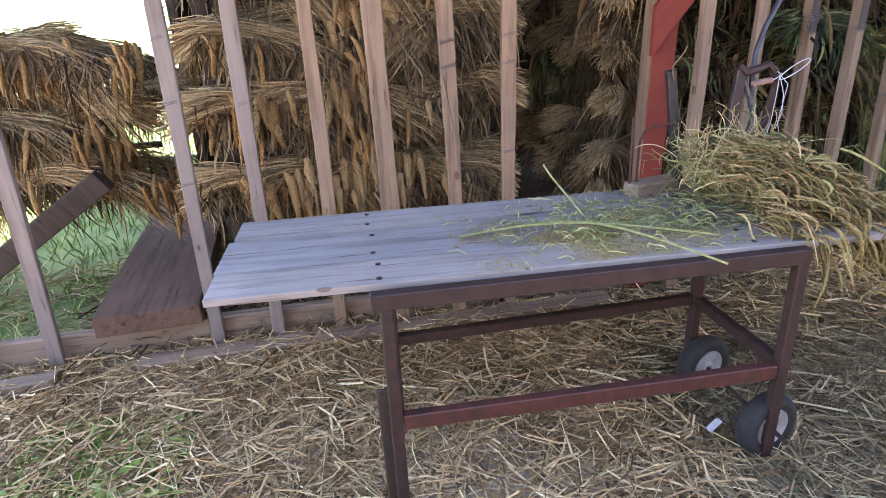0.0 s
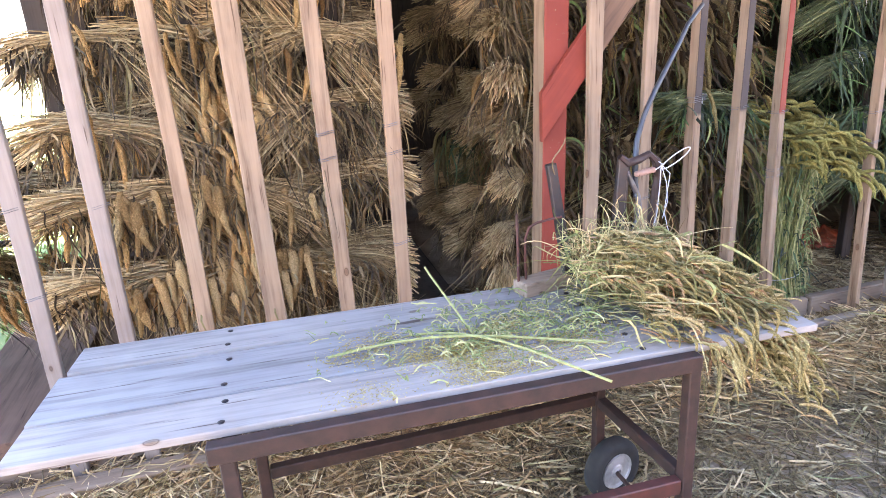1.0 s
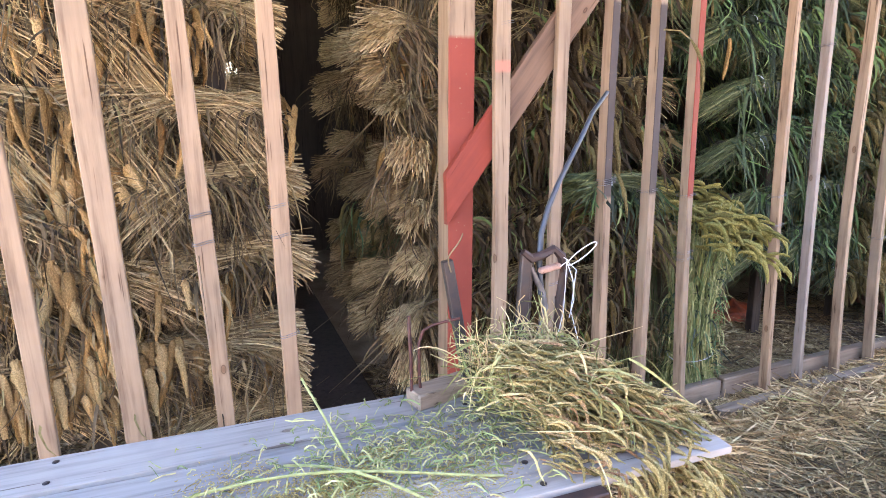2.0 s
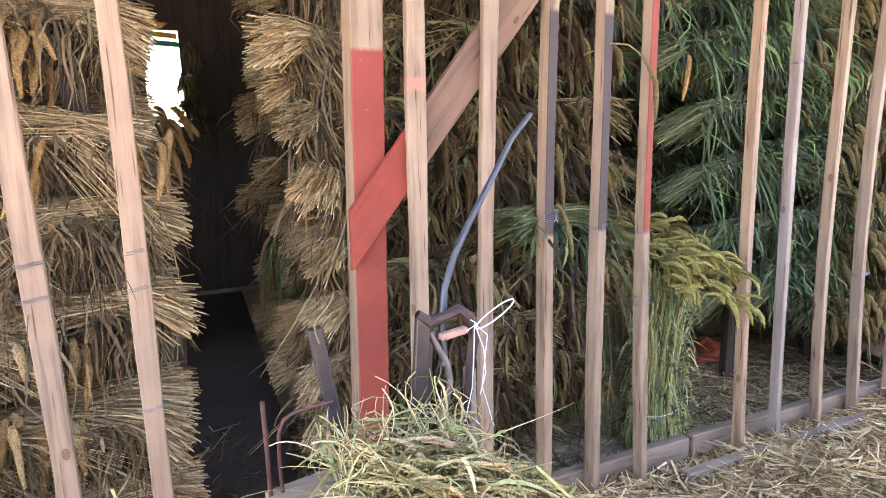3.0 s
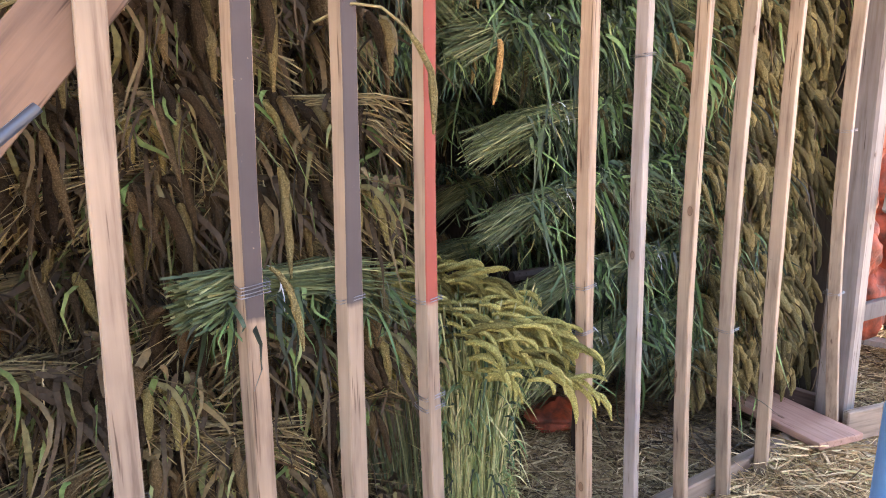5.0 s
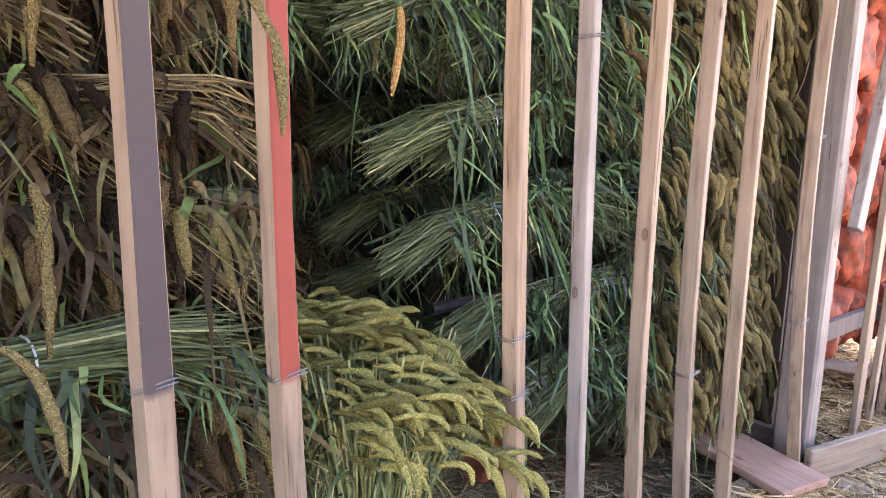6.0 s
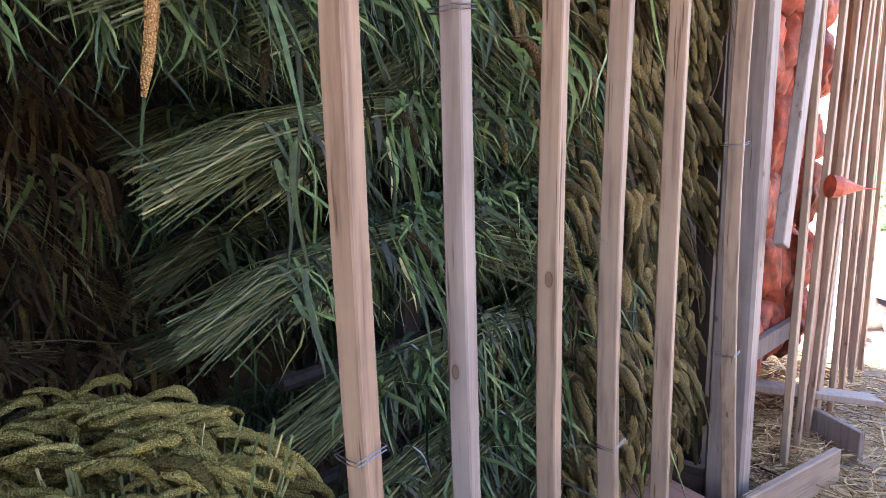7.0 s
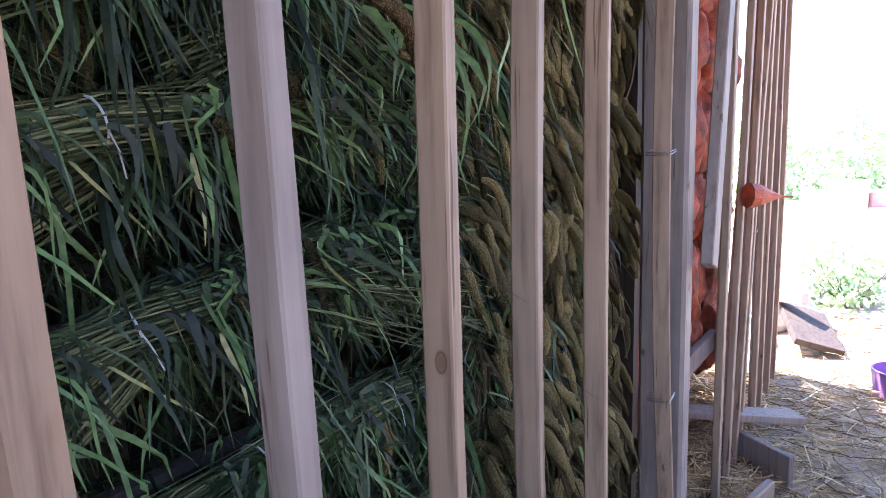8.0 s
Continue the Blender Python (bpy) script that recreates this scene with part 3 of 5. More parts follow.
part("sill", bm, "pine_grey", fence, "short grey board set across the foot of the fence", pose(5.80, -0.07, 0.085, 0, 0, 55))

# ---- loose timbers ----


def board(name, label, size, m, surf, cat="board"):
    bm = bmesh.new()
    box(bm, size, Matrix(), 0.006, 2)
    for v in bm.verts:
        v.co += Vector((0.004 * noise.noise(v.co * 3), 0.004 * noise.noise(v.co * 3 + Vector((5, 0, 0))), 0.003 * noise.noise(v.co * 2)))
    ob = part(name, bm, surf, None, "", m)
    return tagged(ob, label, cat)


board("heavy_plank", "thick brown old plank lying on the ground sill", (0.40, 2.3, 0.085), pose(-0.91, 3.53, 0.185, 0.0, 0, 3.2), "old_wood_y", "plank")
# real plank, made wider so its dark colour stands in for the passage's shade
board("plank", "dark plank on the passage floor, widened to darken it", (0.46, 3.7, 0.04), pose(0.97, 4.5, 0.045, 0, 0, -2), "dark_wood", "plank")
board("plank", "worn reddish plank resting on the sill boards", (0.28, 1.3, 0.035), pose(4.62, 2.92, 0.145, 0.4, 0, -13), "board_pink", "plank")
board("plank", "pale plank end poking out through the fence", (0.12, 1.0, 0.035), pose(5.78, 2.56, 0.25, 7, 0, 40), "pine_grey", "plank")
board("beam", "grey beam on edge beneath the added cross partition", (0.05, 1.9, 0.14), pose(4.84, 3.42, 0.08, 0, 0, 4), "old_wood_y", "beam")
board("rail_end", "low rail behind the far battens", (1.2, 0.04, 0.10), pose(5.68, 2.62, 0.50, 0, 2, 0), "pine_grey", "rail")
board("diagonal_timber", "dark slanting timber leaning behind the fence", (1.15, 0.09, 0.10), pose(-1.52, 2.84, 0.345, 0, -33, 4), "dark_wood", "timber")
board("grey_block", "short grey round-edged piece of timber on the litter", (0.30, 0.07, 0.06), pose(-1.33, 2.26, 0.035, 0, 0, 3), "old_wood", "timber")

board("brown_panel", "upright brown board standing behind the far battens", (0.30, 0.03, 1.35), pose(6.30, 2.52, 0.69, 2, 0, 0), "board_pink", "board")

# ---- drying racks ----


def rack(name, label, x0, x1, ys, zs, posts):
    ob = thing(name, label, "drying rack", at=(x0, ys[0], 0))
    o = Vector((x0, ys[0], 0))
    for y in ys:
        for z in zs:
            bm = bmesh.new()
            lathe(bm, [(0.021, 0), (0.023, (x1 - x0) * 0.5), (0.019, x1 - x0)], pose(0, 0, 0, 0, 90, 0), 8)
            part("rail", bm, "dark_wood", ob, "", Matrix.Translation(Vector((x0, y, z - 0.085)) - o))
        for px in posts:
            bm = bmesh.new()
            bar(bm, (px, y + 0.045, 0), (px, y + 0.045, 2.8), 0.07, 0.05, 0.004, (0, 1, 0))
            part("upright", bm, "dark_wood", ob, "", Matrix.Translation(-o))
    return ob


LZ = (0.66, 0.99, 1.27, 1.55, 1.83, 2.12, 2.4)
RZ = (0.72, 1.02, 1.33, 1.62, 1.87, 2.15, 2.42)
rack("drying_rack", "dark pole rack carrying dry straw sheaves", -0.6, 0.62, (2.78, 3.35, 3.95, 4.6), LZ, (-0.5, 0.0, 0.52))
rack("drying_rack", "dark pole rack carrying green millet sheaves", 3.15, 4.7, (3.0, 3.55), RZ, (3.62, 4.35))
rack("drying_rack", "dark pole rack carrying brown millet sheaves", 1.45, 2.12, (3.0, 3.55), RZ, (1.72,))
rack("drying_rack", "dark pole rack with sheaves at the open end", -3.2, -1.0, (3.05, 3.75), (0.70, 0.95, 1.21), (-3.1, -2.3))

# ---- sheaves ----
DRY = "tied sheaf of dry golden straw hung over the rack"
GRN = "tied sheaf of green leafy millet hung over the rack"
BRN = "sheaf of drooping brown and olive millet on the rack"
OLV = "sheaf of thick olive foxtail seed heads on the rack"
dm = ("straw", "dry_leaf", "dry_head", "straw")
gm = ("green_stalk", "green_leaf", "olive_head", "twine")
bmats = ("brown_stalk", "brown_leaf", "brown_head", "straw")
om = ("green_stalk", "brown_leaf", "olive_head", "twine")
CUT = "tied dry straw sheaf with its cut ends facing the passage"
dry = [(sheaf(s, 0.72, 0.062, 160, 330, h, dm, DRY, 0.165, 0.0036, 0.14, 0.012, 0.20, 1.4, sag=1.25, high=-0.2, thick=1.25, curl=0.15), 0.72) for s, h in ((1, 10), (2, 16), (3, 5), (4, 22))]
cut = [(sheaf(s, 0.64, 0.070, 190, 330, h, dm, CUT, 0.22, 0.0034, 0.15, 0.012, 0.14, 1.3, sag=1.3, high=0.0, bare=0.12, thick=1.1, curl=0.14), 0.64) for s, h in ((5, 4), (6, 8))]
# same cut sheaves in the brightened straw, as if better lit
lit_cut = [(sheaf(s, 0.64, 0.072, 230, 260, h, ("lit_straw", "dry_leaf", "dry_head", "straw"), CUT, 0.20, 0.0034, 0.15, 0.012, 0.14, 1.25, sag=1.3, high=-0.1, bare=0.16, thick=1.2, curl=0.15), 0.64) for s, h in ((7, 4), (8, 8), (9, 0))]
goldheads = [(sheaf(s, 0.72, 0.06, 130, 120, 34, ("straw", "dry_leaf", "gold_head", "straw"), "dry sheaf with thick golden foxtail heads hanging down", 0.17, 0.0036, 0.150, 0.0175, 0.12, 1.5, 0.95, thick=1.15, curl=0.18, head_out=0.35), 0.72) for s in (11, 12)]
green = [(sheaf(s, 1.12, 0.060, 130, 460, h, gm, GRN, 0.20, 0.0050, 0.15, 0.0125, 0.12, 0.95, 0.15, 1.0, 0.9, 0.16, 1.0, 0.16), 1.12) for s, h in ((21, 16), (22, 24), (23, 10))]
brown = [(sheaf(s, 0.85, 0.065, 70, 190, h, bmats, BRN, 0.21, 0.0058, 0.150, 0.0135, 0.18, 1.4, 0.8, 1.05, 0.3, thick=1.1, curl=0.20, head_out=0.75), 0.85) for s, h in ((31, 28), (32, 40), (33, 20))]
olive = [(sheaf(s, 0.62, 0.085, 50, 70, 140, om, OLV, 0.20, 0.0045, 0.125, 0.0165, 0.24, 1.4, 0.7, 1.0, thick=1.2, head_out=1.1), 0.62) for s in (41, 42, 43)]
heavy = [(sheaf(s, 0.60, 0.065, 40, 130, h, bmats, "dark sheaf of heavy drooping millet heads behind the battens", 0.20, 0.0062, 0.165, 0.0145, 0.18, 1.4, 0.85, 1.0, 0.4, thick=1.1, curl=0.2, head_out=0.9), 0.60) for s, h in ((61, 26), (62, 36))]
tied_green = [(sheaf(51, 0.60, 0.062, 210, 150, 4, gm, "green sheaf with tied cut butts pushed against the battens", 0.16, 0.0052, 0.16, 0.012, 0.10, 1.15, bare=0.10, thick=1.5, curl=0.18), 0.60)]
MASTERS = [s for group in (dry, cut, lit_cut, goldheads, green, brown, olive, heavy, tied_green) for s, _ in group]

U = RNG.uniform
# left rack: four rows deep
for row, y in enumerate((2.74, 3.42)):
    for li, z in enumerate(LZ):
        x = -0.27 + U(-0.05, 0.05)
        while x < 0.42:
            kinds = goldheads if (row == 0 and li in (2, 4) and x < 0.3 and U(0, 1) < 0.4) else dry
            flip = 180 if U(0, 1) < 0.3 else 0
            place(kinds, x, y + U(-0.05, 0.03), z + U(-0.03, 0.03), flip + U(-16, 16) + (-8 if row == 0 else 0), U(-5, 7), U(0.88, 1.08), U(-20, 20))
            x += U(0.30, 0.42) if row < 2 else 0.5
# ends of the tiers: cut butts fan out into the passage
for li, z in enumerate((0.38, *LZ)):
    place(cut, 0.46 + U(-0.05, 0.03), 2.70 + U(-0.04, 0.05), z + U(-0.03, 0.03), 180 + U(-6, 16), U(-10, 2), U(0.92, 1.06), U(-40, 40))
    place(cut, 0.43 + U(-0.05, 0.03), 2.98 + U(-0.05, 0.05), z + U(-0.06, 0.06), 180 + U(-14, 14), U(-10, 2), U(0.92, 1.06), U(-40, 40))
# left rack's side along the passage: butts face the passage
for y in (3.4, 3.85, 4.5):
    for z in LZ:
        place(dry, 0.31 + U(-0.03, 0.03), y + U(-0.08, 0.08), z + U(-0.05, 0.05), 180 + U(-25, 25), U(-4, 8), U(0.9, 1.05), U(-30, 30))
# across the passage: butts face the passage and the fence
for y in (2.96, 3.4, 4.0):
    for z in (0.42, 0.62, 0.82, 1.03, 1.29, 1.53, 1.79, 2.05, 2.3):
        front = y < 3.0
        place(lit_cut, (1.36 if front else 1.48) + U(-0.05, 0.05), y + U(-0.05, 0.05), z + U(-0.03, 0.03), U(36, 68) if front else U(-15, 30), U(-2, 12), U(0.92, 1.10), U(-30, 30))
    for z in (0.55, 1.15, 1.66, 2.18):
        place(dry, 1.46 + U(-0.05, 0.05), y - 0.02, z, U(-10, 20), U(-4, 8), 0.9, U(-30, 30))
# behind the red post and the painted battens
for row, y in enumerate((2.84, 3.45)):
    for li, z in enumerate((0.40, 0.68, 0.95, 1.20, 1.48, 1.75, 2.02, 2.3)):
        for x in (1.76, 1.95, 2.46):
            if x > 2.3 and (row == 1 or li not in (6, 7)):
                continue
            kinds = green if x > 2.3 or U(0, 1) < 0.2 else brown
            place(kinds, x + U(-0.06, 0.06), y + U(-0.07, 0.05), z + U(-0.05, 0.05), U(-18, 14) + (180 if U(0, 1) < 0.25 else 0), U(-4, 9), U(0.80, 1.02) * (0.8 if x > 2.3 else 1), U(-20, 20))
# dim sheaves deep in the bay between the brown and the green tiers
for z in (0.75, 1.02, 1.28, 1.55, 1.82, 2.08, 2.34):
    place(brown, 2.62 + U(-0.05, 0.05), 3.62 + U(-0.06, 0.06), z, U(-20, 20), U(-4, 8), 1.0, U(-20, 20))
    place(brown if U(0, 1) < 0.5 else green, 2.98 + U(-0.05, 0.05), 3.70 + U(-0.06, 0.06), z + 0.08, U(-20, 20), U(-4, 8), 0.85, U(-20, 20))
# heavy heads hang closest to the battens
for li, z in enumerate((0.50, 0.76, 1.00, 1.36, 1.60, 1.86, 2.12)):
    for x in (1.66, 1.92, 2.20):
        place(heavy, x + U(-0.06, 0.06), 2.69 + U(-0.03, 0.05), z + U(-0.05, 0.05), U(-20, 20) + (180 if U(0, 1) < 0.4 else 0), U(-4, 9), U(0.85, 1.05), U(-25, 25))
# green sheaves with their butts turned towards the bay
for x, y, z in ((2.30, 2.94, 1.35), (2.28, 2.86, 0.90)):
    place(green, x, y, z, 180 + U(-8, 8), U(-6, 2), 0.5, U(-20, 20))
place(green, 2.78, 2.92, 1.80, -4, -6, 0.8, 10)
# the green tiers
for row, y in enumerate((2.84, 3.45)):
    for li, z in enumerate(RZ):
        for x in (3.34, 3.60, 3.92):
            if (li < 2 and x < 3.4) or (row == 1 and x < 3.4):
                continue
            place(green, x + U(-0.07, 0.07), y + U(-0.06, 0.04), z + U(-0.03, 0.04), U(-10, 10) - 4, U(-12, -1), U(0.90, 1.06), U(-20, 20))
# the far end of the rack: hanging heads
for row, y in enumerate((2.78, 3.30)):
    for z in (0.50, 0.78, 1.05, 1.33, 1.60, 1.84, 2.1, 2.35):
        for x in ((4.16, 4.42, 4.66) if row == 0 else (4.25, 4.6)):
            place(olive, x + U(-0.04, 0.04), y + U(-0.04, 0.05), z + U(-0.03, 0.03), U(-15, 10), U(-4, 10), U(0.95, 1.12), U(-20, 20))
# behind the sacks
for z in (0.35, 0.65, 0.95, 1.25, 1.55, 1.85, 2.15, 2.4):
    for x in (5.3, 6.15, 6.8):
        place(brown, x + U(-0.06, 0.06), 3.32 + U(-0.05, 0.05), z, U(-14, 14), U(-4, 8), U(0.95, 1.1), U(-20, 20))
# open left end
for row, y in enumerate((3.0, 3.35, 3.9)):
    for z in (0.70, 0.95, 1.21):
        for x in ((-2.05, -1.70, -1.40, -1.14) if row == 0 else (-1.9, -1.45, -1.1) if row == 1 else (-2.9, -2.2)):
            place(dry, x + U(-0.06, 0.06), y + U(-0.05, 0.05), z + U(-0.03, 0.03), U(-14, 14) + (180 if U(0, 1) < 0.3 else 0), U(-2, 10), U(0.95, 1.08), U(-20, 20))
for x, z in ((-0.22, 0.985), (0.06, 0.995), (-0.02, 0.70), (0.24, 0.69), (-0.26, 0.68)):
    place(goldheads, x, 2.575, z, U(-6, 6), U(-2, 5), 1.0, U(-12, 12))
place(dry, -0.24, 2.62, 1.235, -6, 6, 1.0)
place(dry, -0.28, 2.60, 0.955, -4, 8, 1.05)
place(tied_green, 2.12, 2.555, 1.155, 16, 3, 1.0)
for x, z in ((0.52, 1.62), (0.98, 1.95), (0.55, 2.2), (1.02, 1.6), (0.56, 1.9), (1.03, 2.2), (0.74, 1.52), (0.97, 1.75)):
    place(brown, x, 6.45, z, U(60, 120), 0, 0.6, 0)
for s in MASTERS:
    for o in (*s.children_recursive, s):
        bpy.data.objects.remove(o)

# the standing sheaf whose heads lean on the fence
rng = np.random.default_rng(77)
standing = thing("standing_sheaf", "upright green sheaf with drooping yellow foxtail heads beside the fence", "sheaf", at=(2.70, 2.64, 0.02))
n = 330
a, q = rng.uniform(0, 6.283, n), np.sqrt(rng.uniform(0, 1, n))
hz = rng.uniform(0.70, 1.0, n)
zs = np.array([0.0, 0.2, 0.42, 0.62, 0.82, 1.0])
wide = np.array([1.25, 1.0, 0.92, 1.05, 1.4, 1.9])
P = np.stack([(np.cos(a) * q * 0.115)[:, None] * wide + 0.05 * zs ** 2, (np.sin(a) * q * 0.105)[:, None] * wide + 0.05 * zs, hz[:, None] * zs], axis=-1)
tagged(part_mesh("straw", strand_mesh("straw", strands(P + rng.normal(size=P.shape) * 0.007, np.full((n, 6), 0.0027), 3)), "cut_green", standing), kind="stuff")
nl = 260
zl = rng.uniform(0.1, 0.9, nl)
al = rng.uniform(0, 6.283, nl)
p0 = np.stack([np.cos(al) * 0.11, np.sin(al) * 0.10, zl], axis=-1)
d = np.stack([np.cos(al) * 0.35, np.sin(al) * 0.35, rng.uniform(0.2, 0.9, nl)], axis=-1)
Q = fall(rng, p0, d, rng.uniform(0.12, 0.30, nl), 6, rng.uniform(0.2, 0.9, nl))
tagged(part_mesh("foliage", strand_mesh("foliage", strands(Q, np.full((nl, 6), 0.0042) * np.array([0.7, 1, 1, 0.8, 0.5, 0.1]), 2)), "green_leaf", standing), kind="stuff")
nl = 620
zl, al = rng.uniform(0.05, 0.9, nl), rng.uniform(0, 6.283, nl)
p0 = np.stack([np.cos(al) * 0.12, np.sin(al) * 0.11, zl], axis=-1)
d = np.stack([np.cos(al) * 0.3 + 0.15, np.sin(al) * 0.3, rng.uniform(-0.1, 0.9, nl)], axis=-1)
Q = fall(rng, p0, d, rng.uniform(0.10, 0.24, nl), 6, rng.uniform(0.1, 0.9, nl), 0.2)
tagged(part_mesh("foliage", strand_mesh("foliage", strands(Q, np.full((nl, 6), 0.0024) * np.array([0.7, 1, 1, 0.8, 0.5, 0.1]), 2)), "cut_green", standing, "paler thin leaves"), kind="stuff")
nh = 420
back = rng.uniform(size=nh) < 0.33
u, v = np.where(back, rng.uniform(-0.48, 0.06, nh), rng.uniform(-0.19, 0.25, nh)), np.where(back, rng.uniform(0.15, 0.85, nh), rng.uniform(-0.22, 0.36, nh))
p0 = np.stack([u, v, 1.06 - 0.9 * np.clip(u, 0, 1) ** 1.3 - 0.5 * np.clip(-v, 0, 1) - 0.06 * back - 0.30 * np.clip(-u - 0.05, 0, 1) - rng.uniform(0, 0.19, nh)], axis=-1)
phi = 0.15 + (0.30 - v) * 1.5 + rng.normal(0, 0.23, nh)
d = np.stack([np.cos(phi), -np.sin(phi), rng.uniform(-0.05, 0.50, nh) - 0.9 * np.clip(u, 0, 1)], axis=-1)
sb = p0[back][:, None, :] * np.stack([np.linspace(0.55, 1, 5), np.linspace(0.75, 1, 5), np.linspace(0.0, 1, 5)], axis=-1)[None]
tagged(part_mesh("straw", strand_mesh("straw", strands(sb + rng.normal(size=sb.shape) * 0.01 * np.linspace(1, 0, 5)[None, :, None], np.full(sb.shape[:2], 0.0024), 3)), "green_stalk", standing), kind="stuff")
H = fall(rng, p0, d, rng.uniform(0.13, 0.225, nh), 9, rng.uniform(0.20, 0.58, nh), 0.09)
Lr = rng.uniform(0.0068, 0.0112, nh)
tagged(part_mesh("foxtail", strand_mesh("foxtail", foxtail(H[230:], Lr[230:], 7)), "yellow_head", standing), kind="stuff")
# heads deep behind the fence take the darker olive to paint in shade
for i in range(230):
    part_mesh("seed_head", strand_mesh("seed_head", foxtail(H[i:i + 1], Lr[i:i + 1], 7)), "olive_head" if v[i] > 0.45 else "yellow_head", standing)
th = np.linspace(0, 6.283, 17)
part_mesh("band", strand_mesh("band", strands(np.stack([np.cos(th) * 0.118, np.sin(th) * 0.108, 0.20 + 0.02 * np.cos(th)], axis=-1)[None], np.full((1, 17), 0.003), 4)), "twine", standing)

# ---- work table ----
table = thing("work_table", "wheeled work table with grey plank top on brown steel frame", "table", at=(0.55, 1.6, 0))
TO = Vector((0.55, 1.6, 0))
TR = -3.2
for i, (x0, x1, yc, w) in enumerate(((-0.383, 1.50, 1.491, 0.144), (-0.379, 1.16, 1.690, 0.221), (-0.355, 1.12, 1.889, 0.147))):
    bm = bmesh.new()
    box(bm, (x1 - x0, w, 0.019), Matrix(), 0.003, 2)
    ob = part("plank", bm, "plank_top", table, "", Matrix.Translation(-TO) @ pose(0, 0, 0.690 + (0.002, -0.002, 0.001)[i], 0, 0, 0) @ pose((x0 + x1) / 2, yc - 0.056 * ((x0 + x1) / 2 + 0.383), 0, 0, 0, TR))
    for bx in (0.035, 1.02):
        for by in (-0.3, 0.3):
            bm2 = bmesh.new()
            lathe(bm2, [(0.0075, 0), (0.008, 0.0018), (0.004, 0.0034)], Matrix(), 10)
            lx = bx - (x0 + x1) / 2
            part("bolt", bm2, "black", ob, "dark rusted bolt head", Matrix.Translation((lx, by * w, 0.0096)))
FR = {}
for nm, x, y in (("fl", 0.040, 1.362), ("fr", 1.118, 1.312), ("bl", 0.075, 1.745), ("br", 1.108, 1.72)):
    FR[nm] = Vector((x, y, 0))
for nm, p in FR.items():
    bm = bmesh.new()
    bar(bm, p + Vector((0, 0, 0.02)), p + Vector((0, 0, 0.676)), 0.032, 0.032, 0.003, (0, 1, 0))
    part("leg", bm, "frame", table, "", Matrix.Translation(-TO))


def rail(a, b, w, d, surf="frame", name="rail", label=""):
    bm = bmesh.new()
    bar(bm, a, b, w, d, 0.003)
    return part(name, bm, surf, table, label, Matrix.Translation(-TO))


Z = Vector((0, 0, 1))
EX = Vector((0.036, 0, 0))
rail(FR["fl"] - EX + Z * 0.673, FR["fr"] + EX * 0.5 + Z * 0.673, 0.034, 0.042)
rail(FR["bl"] - EX + Z * 0.654, FR["br"] + Z * 0.654, 0.034, 0.046)
rail(FR["fl"] + EX * 0.5 + Z * 0.315, FR["fr"] - EX * 0.5 + Z * 0.325, 0.030, 0.044, "rusty", "rail", "rust-red lower rail")
rail(FR["bl"] + EX * 0.5 + Z * 0.33, FR["br"] - EX * 0.5 + Z * 0.345, 0.030, 0.034)
rail(FR["fr"] + Z * 0.34 + Vector((0, 0.02, 0)), FR["br"] + Z * 0.34 - Vector((0, 0.02, 0)), 0.030, 0.034)
rail(FR["fl"] + Z * 0.654 + Vector((0, 0.02, 0)), FR["bl"] + Z * 0.654 - Vector((0, 0.02, 0)), 0.030, 0.040)
rail(FR["fr"] + Z * 0.654 + Vector((0, 0.02, 0)), FR["br"] + Z * 0.654 - Vector((0, 0.02, 0)), 0.030, 0.040)
rail(FR["fl"] + Vector((-0.022, 0.03, 0.40)), FR["fl"] + Vector((-0.018, 0.03, 0.03)), 0.012, 0.045, "dark_wood", "side_board", "dark strip of wood on the leg")
bm = bmesh.new()
lathe(bm, [(0.007, 0), (0.007, 0.52)], pose(1.135, 1.255, 0.108, -90, 0, 0), 8)
part("axle", bm, "frame", table, "", Matrix.Translation(-TO))
for wx, wy in ((1.135, 1.345), (1.135, 1.675)):
    wheel = new("wheel")
    wheel.parent = table
    wheel.matrix_basis = Matrix.Translation(-TO) @ pose(wx, wy, 0.108, 90, 0, 14)
    bm = bmesh.new()
    prof = [(0.060, -0.022), (0.074, -0.030), (0.092, -0.030), (0.101, -0.020), (0.104, -0.006), (0.104, 0.006), (0.101, 0.020), (0.092, 0.030), (0.074, 0.030), (0.060, 0.022)]
    lathe(bm, prof, Matrix(), 36)
    for f in bm.faces:
        f.smooth = True
    part("tyre", bm, "tyre", wheel, "black rubber tyre")
    bm = bmesh.new()
    lathe(bm, [(0.0605, -0.0225), (0.060, -0.027), (0.052, -0.025), (0.046, -0.012), (0.026, -0.012), (0.022, -0.026), (0.010, -0.030), (0.010, 0.030), (0.022, 0.026), (0.026, 0.012), (0.046, 0.012), (0.052, 0.025), (0.060, 0.027), (0.0605, 0.0225)], Matrix(), 28)
    part("rim", bm, "rim", wheel, "dull galvanised steel rim")

# ---- on the table ----
heap = thing("millet_bundle", "cut bundle of pale green millet heads hanging over the table's end", "bundle", at=(1.15, 1.6, 0.7))
HO = np.array((1.15, 1.6, 0.7))
rng = np.random.default_rng(5)
n = 170
p0 = np.stack([0.98 + rng.uniform(0, 0.25, n), 1.62 + rng.normal(0, 0.10, n), 0.725 + rng.uniform(0, 0.19, n)], axis=-1)
d = np.stack([rng.uniform(0.6, 1.0, n), rng.normal(-0.25, 0.22, n), rng.uniform(-0.15, 0.22, n)], axis=-1)
